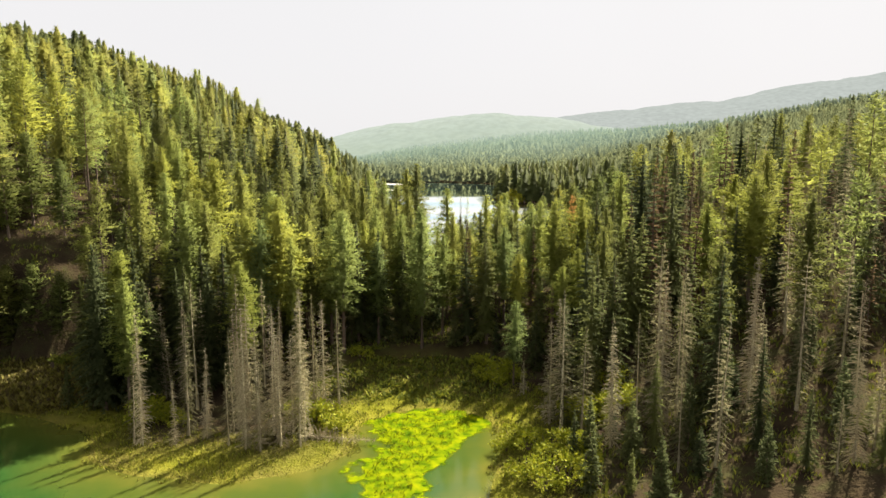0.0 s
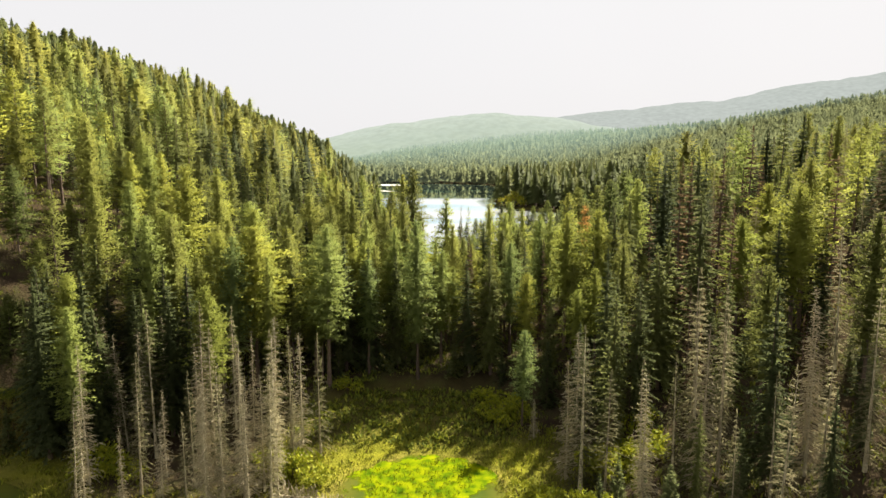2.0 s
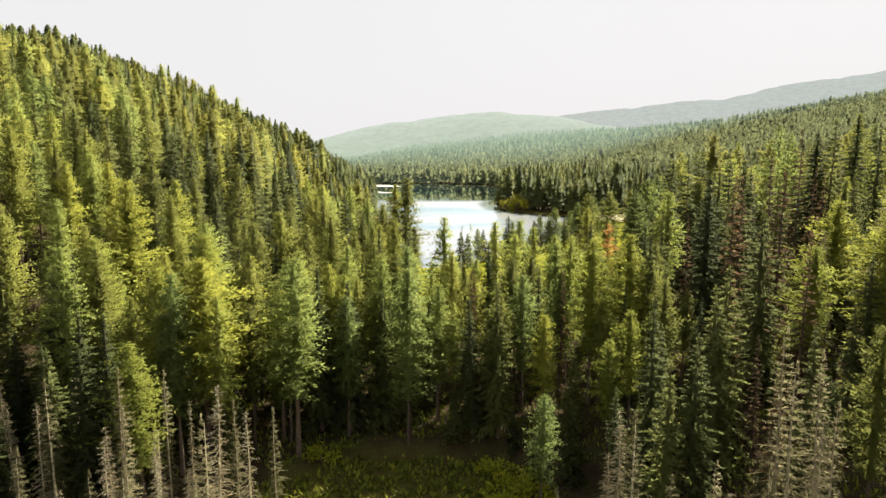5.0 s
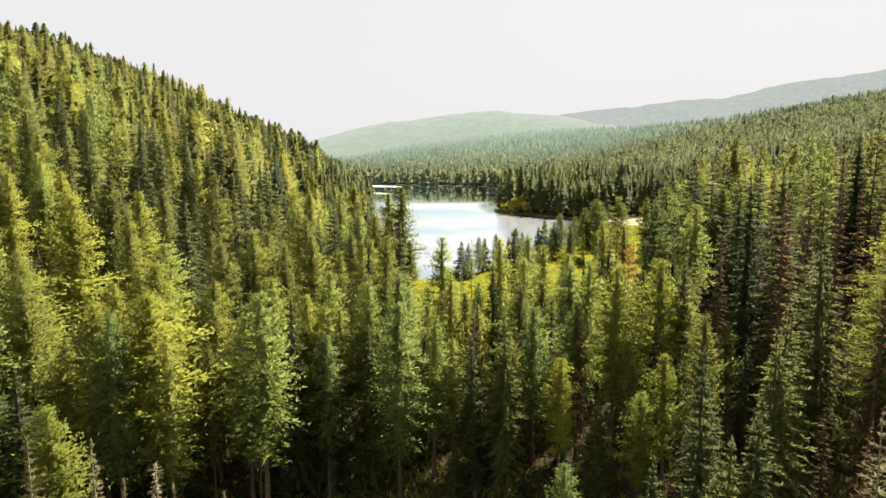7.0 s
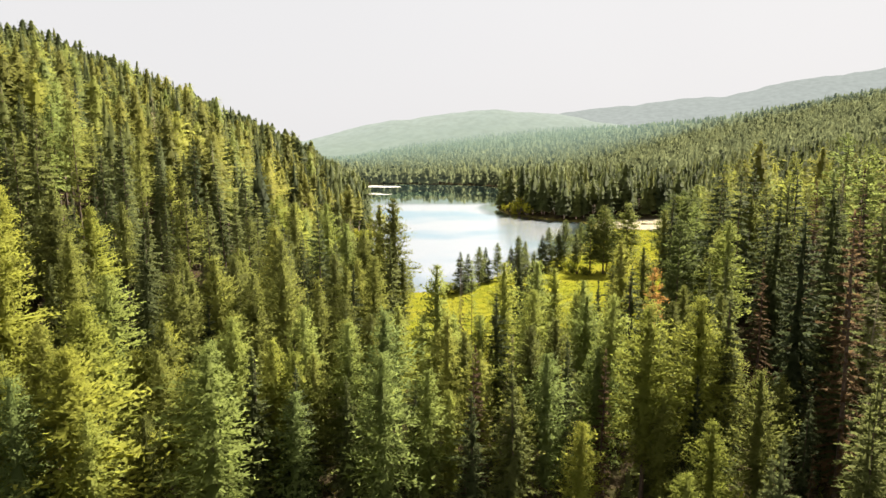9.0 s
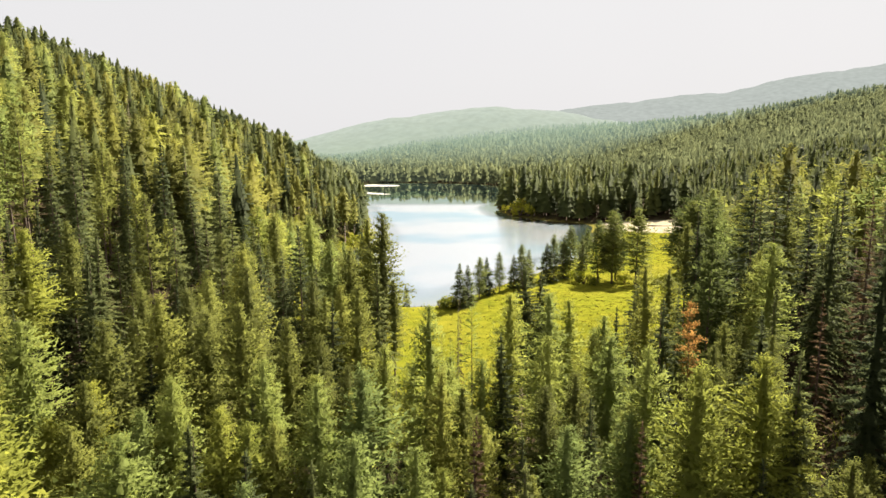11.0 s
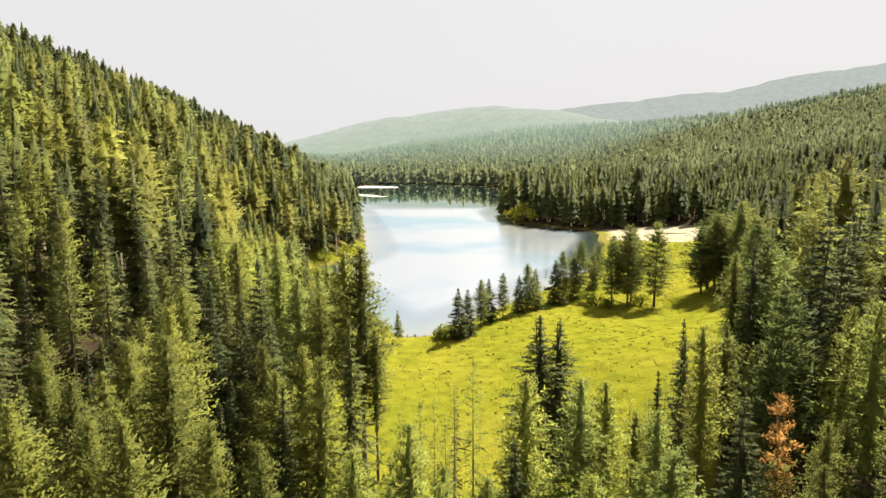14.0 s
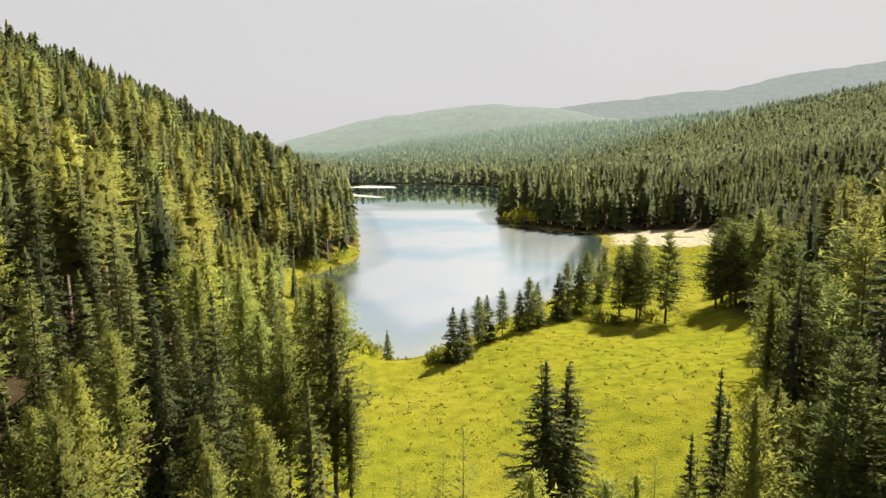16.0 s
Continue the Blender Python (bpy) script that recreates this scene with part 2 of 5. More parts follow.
MAT["grass"] = plant("marsh_grass", [(0.0, (0.0564, 0.0685, 0.0048)), (0.5, (0.1129, 0.1129, 0.0065)), (1.0, (0.1774, 0.1532, 0.0161))])
MAT["marsh"] = plant("bank_grass", [(0.0, (0.060, 0.050, 0.014)), (0.25, (0.098, 0.110, 0.008)), (0.5, (0.145, 0.158, 0.010)), (0.8, (0.185, 0.190, 0.012)), (1.0, (0.200, 0.165, 0.034))])
MAT["scrub"] = plant("dry_scrub_leaves", [(0.0, (0.055, 0.058, 0.008)), (0.5, (0.095, 0.095, 0.010)), (1.0, (0.14, 0.115, 0.02))])
MAT["heath"] = plant("brown_heath", [(0.0, (0.050, 0.036, 0.014)), (0.4, (0.110, 0.090, 0.022)), (0.75, (0.150, 0.140, 0.020)), (1.0, (0.210, 0.175, 0.045))])
MAT["shrub"] = plant("shrub_leaves", [(0.0, (0.05, 0.065, 0.010)), (0.5, (0.11, 0.13, 0.014)), (1.0, (0.20, 0.20, 0.02))])
MAT["moss_leaf"] = plant("bush_leaves", [(0.0, (0.120, 0.145, 0.010)), (0.5, (0.195, 0.210, 0.012)), (1.0, (0.265, 0.262, 0.016))])
MAT["yellow_leaf"] = plant("yellow_bush_leaves", [(0.0, (0.160, 0.170, 0.012)), (0.5, (0.240, 0.232, 0.014)), (1.0, (0.320, 0.275, 0.018))])


def simple_ground(name, scale, stops):
    m, n, l, p = material(name)
    nt = noise_tex(n, l, scale, 6)
    r = ramp(n, stops)
    l.new(nt.outputs["Fac"], r.inputs["Fac"])
    l.new(r.outputs["Color"], p.inputs["Base Color"])
    p.inputs["Roughness"].default_value = 0.9
    p.inputs["Specular IOR Level"].default_value = 0.0
    bp = n.new("ShaderNodeBump")
    bp.inputs["Strength"].default_value, bp.inputs["Distance"].default_value = 0.8, 0.1
    l.new(nt.outputs["Fac"], bp.inputs["Height"])
    l.new(bp.outputs["Normal"], p.inputs["Normal"])
    return m


MAT["mat"] = simple_ground("floating_weed", 0.9, [(0.30, (0.019, 0.048, 0.0019)), (0.45, (0.071, 0.104, 0.0019)), (0.58, (0.119, 0.142, 0.0019)), (0.75, (0.157, 0.166, 0.0029))])
def fray(m, scale):
    """Lets a floating mat break up into loose bits towards its rim."""
    n, l = m.node_tree.nodes, m.node_tree.links
    at = n.new("ShaderNodeAttribute")
    at.attribute_name = "rim"
    nt = noise_tex(n, l, scale, 5)
    ad = n.new("ShaderNodeMath")
    ad.operation = "MULTIPLY_ADD"
    ad.inputs[1].default_value = 5.0
    l.new(nt.outputs["Fac"], ad.inputs[0])
    l.new(at.outputs["Fac"], ad.inputs[2])
    r = n.new("ShaderNodeMapRange")
    r.inputs["From Min"].default_value, r.inputs["From Max"].default_value = 2.0, 2.9
    l.new(ad.outputs[0], r.inputs["Value"])
    t = n.new("ShaderNodeBsdfTransparent")
    ms = n.new("ShaderNodeMixShader")
    l.new(r.outputs["Result"], ms.inputs["Fac"])
    l.new(n["Principled BSDF"].outputs[0], ms.inputs[1])
    l.new(t.outputs[0], ms.inputs[2])
    l.new(ms.outputs[0], n["Material Output"].inputs["Surface"])


fray(MAT["mat"], 1.1)
MAT["sand"] = simple_ground("pale_sand", 0.15, [(0.3, (0.240, 0.226, 0.196)), (0.7, (0.380, 0.362, 0.326))])
MAT["moss"] = plant("pond_weed", [(0.0, (0.060, 0.095, 0.002)), (0.5, (0.115, 0.140, 0.002)), (1.0, (0.160, 0.168, 0.003))])


# ---- mesh helpers ----
def outward(rng, verts, tris, lift=0.95, loose=0.20):
    """Normals that follow the round of a crown rather than each flat spray, so that light falls on it as on a mass of needles."""
    r = np.maximum(np.hypot(verts[:, 0], verts[:, 1]), 0.05)
    n = np.stack([verts[:, 0] / r, verts[:, 1] / r, np.full(len(verts), lift)], 1)
    wob = np.zeros_like(n)
    wob[tris.ravel()] = np.repeat(rng.normal(0, loose, (len(tris), 3)), tris.shape[1], 0)
    n = n + wob
    return n / np.maximum(np.linalg.norm(n, axis=1, keepdims=True), 1e-6)


def fast_mesh(name, verts, tris, mat, tint=None, attrs=(), smooth=False, second=None, normals=None):
    me = bpy.data.meshes.new(name)
    verts, tris = np.asarray(verts, np.float32), np.array(tris, np.int32)
    if normals is not None:       # wind every face the way its normals point
        a, b2, c2 = verts[tris[:, 0]], verts[tris[:, 1]], verts[tris[:, 2]]
        flip = (np.cross(b2 - a, c2 - a) * normals[tris].sum(1)).sum(1) < 0
        tris[flip] = tris[flip][:, ::-1]
        smooth = True
    k = tris.shape[1]
    me.vertices.add(len(verts))
    me.vertices.foreach_set("co", verts.ravel())
    me.loops.add(tris.size)
    me.loops.foreach_set("vertex_index", tris.ravel())
    me.polygons.add(len(tris))
    me.polygons.foreach_set("loop_start", np.arange(0, tris.size, k, dtype=np.int32))
    me.polygons.foreach_set("use_smooth", np.full(len(tris), smooth, dtype=bool))
    me.update(calc_edges=True)
    for key, values in ((("tint", tint),) if tint is not None else ()) + tuple(attrs):
        a = me.attributes.new(key, "FLOAT", "POINT")
        a.data.foreach_set("value", np.asarray(values, np.float32))
    if normals is not None:
        a = me.attributes.new("custom_normal", "FLOAT_VECTOR", "POINT")
        a.data.foreach_set("vector", np.asarray(normals, np.float32).ravel())
    me.materials.append(mat)
    if second:
        me.materials.append(second[0])
        me.polygons.foreach_set("material_index", np.asarray(second[1], np.int32))
    return me


def smooth(a, b, x):
    t = np.clip((x - a) / (b - a), 0, 1)
    return t * t * (3 - 2 * t)


def signed(poly, x, y):
    """Distance to a closed outline, negative inside."""
    p = np.array(poly, float)
    q = np.roll(p, -1, 0)
    d2 = np.full(x.shape, 1e18)
    inside = np.zeros(x.shape, bool)
    for (ax, ay), (bx, by) in zip(p, q):
        ex, ey = bx - ax, by - ay
        t = np.clip(((x - ax) * ex + (y - ay) * ey) / (ex * ex + ey * ey), 0, 1)
        d2 = np.minimum(d2, (x - ax - t * ex) ** 2 + (y - ay - t * ey) ** 2)
        cross = ((ay > y) != (by > y)) & (x < (bx - ax) * (y - ay) / (by - ay + 1e-12) + ax)
        inside ^= cross
    d = np.sqrt(d2)
    return np.where(inside, -d, d)


def rumple(x, y, s, seed=0.0):
    """Cheap smooth unevenness, about -1 to 1."""
    return (np.sin(x / s + 1.3 * np.sin(y / (1.7 * s) + seed)) + np.sin(y / (1.2 * s) + 1.7 * np.sin(x / (1.4 * s) + 2.1 + seed))) * 0.5


# ---- the lie of the land ----
LAKE = [(-5, 186), (-10, 193), (-16, 203), (-24, 222), (-36, 248), (-39, 266), (-33, 273), (-28, 287), (-27, 302), (-34, 350), (-46, 420), (-82, 632),
        (-104, 740), (-108, 800), (-60, 812), (0, 800), (48, 760), (66, 690), (62, 600), (50, 510), (36, 452), (38, 402), (51, 377), (60, 365), (74, 355), (74, 335), (66, 310),
        (56, 280), (48, 257), (31, 232), (17, 212), (10, 202), (4, 194), (0, 188)]
POND = [(-90, 66), (-60, 72), (-48, 69), (-38, 64), (-35, 58), (-29, 55), (-20, 53.5), (-13, 56), (-9, 60), (-10, 66), (-3, 71.5), (3, 70), (6, 66), (6, 60), (4, 50),
        (8, 30), (0, 0), (-40, -40), (-120, -20)]
MEADOW = [(-9, 127), (-8, 142), (-10, 165), (-15, 184), (-18, 206), (-10, 199), (-4, 190), (3, 196), (17, 214), (32, 234), (50, 260), (58, 285), (68, 312), (76, 335), (76, 344),
          (92, 338), (112, 334), (104, 312), (95, 285), (78, 250), (60, 214), (51, 197), (50, 180), (43, 160), (35, 142), (27, 131), (12, 123)]
BEACH = [(69, 320), (75, 340), (75, 355), (100, 362), (128, 360), (108, 316), (92, 307)]
POND_Z = -2.3
BANK_OPEN = [(-62, 72), (-50, 68), (-43, 72), (-47, 82), (-60, 82)]
GAP = [(-57, 88), (-44, 88), (-42, 101), (-53, 103)]
CLEARING = [(-16, 72), (-16, 79), (-11, 84.5), (5, 84), (8, 79), (8, 72)]
LOW = [(-9, 146), (-8, 185), (-20, 215), (-38, 262), (-64, 262), (-52, 215), (-36, 185), (-27, 150)]      # young growth along the lake
FOOT_Y = [-100, 0, 60, 100, 140, 200, 260, 300, 350, 420, 650, 5000]
FOOT_X = [-90, -72, -62, -26, -15, -22, -40, -33, -38, -50, -95, -400]
RIM_A = [-0.9, -0.21, -0.13, -0.06, 0.06, 0.16, 0.21, 0.30, 0.44, 0.60, 0.72, 1.2]
RIM_E = [0.0, 0.001, 0.011, 0.025, 0.039, 0.049, 0.054, 0.062, 0.077, 0.106, 0.126, 0.16]


def mound(x, y, cx, cy, sx, sy, h):
    """A smooth swell or hollow of the ground."""
    return h * np.exp(-((x - cx) / sx) ** 2 - ((y - cy) / sy) ** 2)


def land(x, y):
    x, y = np.asarray(x, float), np.asarray(y, float)
    lake, pond = signed(LAKE, x, y), signed(POND, x, y)
    floor = np.interp(y, [-50, 60, 68, 82, 100, 140, 175, 260, 400], [-2.0, -2.0, -1.8, 0.9, 1.8, 2.8, 3.2, 3.0, 2.0])
    u = np.interp(y, FOOT_Y, FOOT_X) - x
    top = 34 + 0.38 * np.clip(y, 0, 450)
    u = 6 * np.log1p(np.exp(np.clip(u / 6, -30, 30)))
    u = np.where(u > 0, top * np.tanh(u / top * 1.15), 0)
    left = 0.52 * u * (1 - 0.75 * smooth(420, 700, y))
    left = left + (mound(x, y, -80, 150, 30, 40, -6.5) + mound(x, y, -80, 250, 26, 32, 9.0) + mound(x, y, -58, 335, 22, 40, 4.0)
                   + mound(x, y, -125, 345, 45, 60, -3.5) + mound(x, y, -172, 365, 42, 60, -5.5) + mound(x, y, -250, 390, 55, 90, 8.5))
    foot = np.interp(y, [0, 60, 150, 190, 240, 330], [16, 14, 10, 30, 70, 120])
    v = np.clip(x - foot, -60, 4000)
    v = 8 * np.log1p(np.exp(np.clip(v / 8, -30, 30)))
    right = 0.22 * 120 * np.tanh(v / 120) * 1.15
    edge = np.interp(y, [110, 180, 300], [45, 60, 92])
    drop = np.maximum(5.5 * smooth(0, 22, x - edge) * smooth(112, 142, y), 3.6 * smooth(16, 52, x) * smooth(138, 178, y))
    right = right - drop * (1 - smooth(260, 345, y))
    depth = np.maximum(y, 1.0)
    a = x / depth
    e = np.interp(a, RIM_A, RIM_E)
    rim = np.interp(a, [-0.2, 0.2, 0.4, 1.0], [2400, 2100, 1700, 1500])
    peak = 27 + e * rim - 16 - 16 * smooth(0.12, 0.30, a)
    s = np.maximum(lake, 0) * smooth(300, 420, y)
    far = peak * (s / (s + np.maximum(rim - depth, 0) + 1)) ** 1.1
    far = np.where(depth > rim, peak * (1 - 0.5 * smooth(0, 900, depth - rim)), far)
    base = floor * (1 - smooth(400, 500, y)) + np.maximum(left + right * (1 - smooth(420, 700, y)), far)
    base = base + rumple(x, y, 9.0) * 0.35 + rumple(x, y, 37.0, 2.0) * 0.9 * smooth(10, 60, lake)
    steep = 0.30 + 0.28 * smooth(-30, -46, x) * smooth(190, 225, y) * (1 - smooth(400, 460, y))
    shore = np.where(lake > 0, 0.05 + steep * lake + 0.004 * lake * lake, 0.12 * lake)
    base = np.where(lake < 40, np.minimum(base, shore), base)
    flat = 0.15 + 0.02 * np.maximum(lake, 0)
    beach = smooth(11, 1, signed(BEACH, x, y))
    base = base * (1 - beach) + flat * beach
    pshore = POND_Z + np.where(pond > 0, 0.04 + 0.16 * pond, 0.15 * pond)
    base = np.where(pond < 14, np.minimum(base, pshore), base)
    return np.maximum(base, -3.5)


def spread(lo, hi, n, centre, sharp):
    """Grid lines, close together round the centre and far apart at the ends."""
    t = np.linspace(math.asinh((lo - centre) / sharp), math.asinh((hi - centre) / sharp), n)
    return centre + sharp * np.sinh(t)


gx, gy = spread(-4500, 4500, 330, 0, 70), spread(-600, 4900, 360, 130, 110)
GX, GY = np.meshgrid(gx, gy)
GZ = land(GX, GY)
idx = np.arange(GX.size).reshape(GX.shape)
quads = np.stack([idx[:-1, :-1], idx[:-1, 1:], idx[1:, 1:], idx[1:, :-1]], -1).reshape(-1, 4)
lake_d, pond_d = signed(LAKE, GX, GY), signed(POND, GX, GY)
open_m = smooth(np.where(GX > 20, 10.0, 6.0), np.where(GX > 20, 6.0, 2.0), signed(MEADOW, GX, GY) + 1.5 * rumple(GX, GY, 4.0))
bank = np.maximum(smooth(9, 3, lake_d + rumple(GX, GY, 5.0) * 2) * (GY < 320), 0.8 * smooth(3, -3, signed(LOW, GX, GY) + 3 * rumple(GX, GY, 6.0)))
cover = np.maximum(0.25 * smooth(2, -2, signed(CLEARING, GX, GY) + rumple(GX, GY, 2.5)), 0.5 * smooth(2, -2, signed(BANK_OPEN, GX, GY) + rumple(GX, GY, 2.5)))
marsh = smooth(8, 1, pond_d + rumple(GX, GY, 3.0) * 2) * (GY > 20) * (0.55 + 0.45 * smooth(-0.6, 0.5, rumple(GX, GY, 2.2, 4.0)))
ground = new("ground", fast_mesh("ground", np.stack([GX.ravel(), GY.ravel(), GZ.ravel()], 1), quads, MAT["ground"], smooth=True,
                                 attrs=[("grass", np.maximum(np.maximum(open_m, bank), np.maximum(cover, marsh)).ravel()),
                                        ("mud", np.maximum(smooth(1.2, -0.5, lake_d), smooth(0.8, -0.5, pond_d)).ravel()),
                                        ("sand", smooth(1, -3, signed(BEACH, GX, GY)).ravel())]))
tagged(ground, "forest floor and yellow-green grass of a wooded valley", "ground", kind="structure")


def water_sheet(name, label, poly, z, xs, ys, margin, deep, mat):
    """Level water over an outline, with its depth as it falls away from the shore."""
    wx, wy = np.meshgrid(xs, ys)
    far_in = signed(poly, wx, wy)
    k = np.arange(wx.size).reshape(wx.shape)
    q = np.stack([k[:-1, :-1], k[:-1, 1:], k[1:, 1:], k[1:, :-1]], -1).reshape(-1, 4)
    q = q[(far_in.ravel()[q] < margin).all(1)]
    ob = new(name, fast_mesh(name, np.stack([wx.ravel(), wy.ravel(), np.full(wx.size, z)], 1), q, mat, smooth=True,
                             attrs=[("depth", np.clip(-far_in / deep, 0, 1).ravel())]))
    return tagged(ob, label, "water", kind="structure")


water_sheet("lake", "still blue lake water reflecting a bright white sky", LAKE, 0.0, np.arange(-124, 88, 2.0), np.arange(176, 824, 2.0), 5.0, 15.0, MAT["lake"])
water_sheet("pond", "dark green still pond water beside the forest", POND, POND_Z, np.arange(-120, 11, 0.9), np.arange(-40, 76, 0.9), 1.6, 17.0, MAT["pond"])


# ---- conifers ----
def blades(p0, d, length, width, side, droop):
    """Narrow four-cornered sprays of needles, each two triangles."""
    n = len(p0)
    mid = p0 + d * (length * 0.5)[:, None]
    tip = p0 + d * length[:, None]
    tip[:, 2] -= droop
    s = side * (width * 0.5)[:, None]
    v = np.stack([p0, mid + s, tip, mid - s], 1).reshape(-1, 3)
    b = np.arange(n)[:, None] * 4
    t = np.concatenate([b + [0, 1, 2], b + [0, 2, 3]], 1).reshape(-1, 3)
    return v, t


def unit(v):
    return v / np.maximum(np.linalg.norm(v, axis=1, keepdims=True), 1e-9)


def sprays(p0, d, length, width, side):
    """Pointed sprays of needles, one triangle each."""
    h = side * (width * 0.5)[:, None]
    v = np.stack([p0 + h, p0 - h, p0 + d * length[:, None]], 1).reshape(-1, 3)
    return v, np.arange(len(p0) * 3).reshape(-1, 3)


SPRAY = {"pine": 0.10, "spruce": 0.15, "larch": 0.12, "rust": 0.12, "brown": 0.14, "broad": 0.10, "young": 0.15, "gold": 0.10, "half": 0.10}
LOOSE = {"pine": 0.70, "spruce": 0.45, "larch": 0.70, "rust": 0.6, "brown": 0.3, "broad": 0.6, "young": 0.4, "gold": 0.70, "half": 0.5}


POINT = {"pine": 0.64, "larch": 0.64, "rust": 0.6, "broad": 0.62, "gold": 0.58}


def bough_skirts(rng, kind, height, tiers, spokes, size):
    """Tiers of boughs as ragged star-shaped skirts, the shaded body of a crown."""
    low = {"pine": 0.33, "spruce": 0.06, "larch": 0.27, "rust": 0.60, "brown": 0.10, "broad": 0.14, "young": 0.02, "gold": 0.32, "half": 0.07}[kind]
    reach = {"pine": 0.180, "spruce": 0.165, "larch": 0.185, "rust": 0.12, "brown": 0.10, "broad": 0.250, "young": 0.190, "gold": 0.21, "half": 0.115}[kind] * height * size
    V, T = [], []
    for i in range(tiers):
        g = (i + 0.25 + 0.4 * rng.random()) / tiers
        f = low + (1 - low) * g
        if kind in ("spruce", "brown", "young", "half"):
            prof = (1 - g) ** 0.95 + 0.03
        else:
            prof = (1 - g) ** POINT[kind] * (0.34 + 0.66 * min(g * 2.8, 1)) + 0.03
        rad = reach * prof * rng.uniform(0.85, 1.12)
        top = min(height * 0.995, f * height + (1 - low) * height / tiers * 1.5 + 0.25)
        hang = (0.32 if kind in ("spruce", "brown") else 0.05) * rad
        off = len(V)
        turn = rng.random() * 6.28
        for j in range(spokes):
            a = turn + (j + rng.uniform(-0.25, 0.25)) * 2 * math.pi / spokes
            q = rad * (rng.uniform(0.85, 1.15) if j % 2 else rng.uniform(0.40, 0.66))
            V.append((q * math.cos(a), q * math.sin(a), f * height - hang * q / rad + rng.normal(0, 0.12) * rad))
        V.append((rng.normal(0, 0.05), rng.normal(0, 0.05), top))
        T += [(off + j, off + (j + 1) % spokes, off + spokes) for j in range(spokes)]
    return np.array(V), np.array(T)


def full_crown(rng, kind, tiers, spokes, size, branches, per, fat, slender=0.36):
    a, b = bough_skirts(rng, kind, UNIT_H, tiers, spokes, size)
    c, d = crown_shape(rng, kind, UNIT_H, branches, per, fat, slender)
    return np.concatenate([a, c]), np.concatenate([b, d + len(a)])


def crown_shape(rng, kind, height, branches, per, fat=1.0, slender=0.36):
    """Whorled branches with pointed sprays on both sides. Returns corners and triangles of a crown round the z axis."""
    low = {"pine": 0.38, "spruce": 0.07, "larch": 0.31, "rust": 0.60, "brown": 0.10, "broad": 0.14, "young": 0.02, "gold": 0.32, "half": 0.07}[kind]
    reach = {"pine": 0.180, "spruce": 0.165, "larch": 0.185, "rust": 0.12, "brown": 0.10, "broad": 0.250, "young": 0.190, "gold": 0.21, "half": 0.115}[kind] * height
    whorls = {"pine": 15, "larch": 17, "gold": 14, "broad": 15, "rust": 7}.get(kind, 24)
    tier = np.minimum((np.arange(branches) * whorls) // branches, whorls - 1)
    g = np.clip(((tier + 0.5 + rng.normal(0, 0.17, branches)) / whorls) ** 0.92, 0.002, 0.96)
    swell = rng.uniform(0.78, 1.16, whorls)[tier]
    f = low + (1 - low) * g
    if kind in ("spruce", "young", "brown", "half"):
        prof = (1 - g) ** 0.95 * (0.80 + 0.20 * np.minimum(g * 8, 1)) + 0.03
    else:
        prof = (1 - g) ** POINT[kind] * (0.34 + 0.66 * np.minimum(g * 2.8, 1)) + 0.04
    prof = prof * (1 + 0.13 * np.sin(g * 23 + rng.random() * 6)) * (0.50 + 0.66 * rng.random(branches)) * swell
    az = np.arange(branches) * 2.39996 + rng.normal(0, 0.3, branches)
    length = reach * prof * (1 + 0.16 * np.sin(az + rng.random() * 6) + 0.10 * np.sin(az * 2 + g * 7))
    rise = {"pine": 0.42, "spruce": -0.12, "larch": 0.16, "rust": 0.2, "brown": -0.1, "broad": 0.40, "young": 0.05, "gold": 0.36, "half": -0.25}[kind] + 0.8 * g ** 2 - 0.40 * (1 - g) + rng.normal(0, 0.10, branches)
    d = unit(np.stack([np.cos(az), np.sin(az), rise], 1))
    start = np.stack([np.zeros(branches), np.zeros(branches), f * height], 1)
    side = unit(np.stack([-np.sin(az), np.cos(az), np.zeros(branches)], 1))
    V, T, off = [], [], 0
    v, t = blades(start, d, length, fat * (0.022 * length + 0.02), unit(side + rng.normal(0, 0.4, side.shape)), 0.10 * length)
    V.append(v), T.append(t)
    off += len(v)
    for k in range(per):
        s = 0.22 + 0.80 * (k + rng.random(branches)) / per
        p = start + d * (length * s)[:, None]
        p[:, 2] -= 0.10 * length * s * s
        if kind not in ("spruce", "young", "brown", "half"):      # needles bunched in loose puffs
            p = p + rng.normal(0, 1, p.shape) * (0.06 * length + 0.08)[:, None]
        turn = (1 if k % 2 else -1) * (0.55 + 0.85 * rng.random(branches)) * (1.1 - 0.45 * s)
        dd = d * np.cos(turn)[:, None] + side * np.sin(turn)[:, None] + rng.normal(0, LOOSE[kind], d.shape)
        dd[:, 2] += 0.18 if kind != "spruce" else -0.12
        dd = unit(dd)
        ln = fat * (SPRAY[kind] * length * (1.1 - 0.4 * s) + 0.24) * (0.6 + 0.8 * rng.random(branches)) * (0.45 + 0.55 * np.minimum((1 - g) * 5, 1))
        sd = unit(np.cross(dd, rng.normal(0, 1, dd.shape)))
        v, t = sprays(p, dd, ln, ln * slender, sd)
        V.append(v), T.append(t + off)
        off += len(v)
    n = 5
    v, t = blades(np.array([[0, 0, 0.955 * height]] * n), unit(np.concatenate([rng.normal(0, 0.08, (n, 2)), np.ones((n, 1))], 1)), np.full(n, 0.045 * height),
                  np.full(n, 0.13 * fat), unit(np.concatenate([rng.normal(0, 1, (n, 2)), np.zeros((n, 1))], 1)), np.zeros(n))
    V.append(v), T.append(t + off)
    return np.concatenate(V), np.concatenate(T)


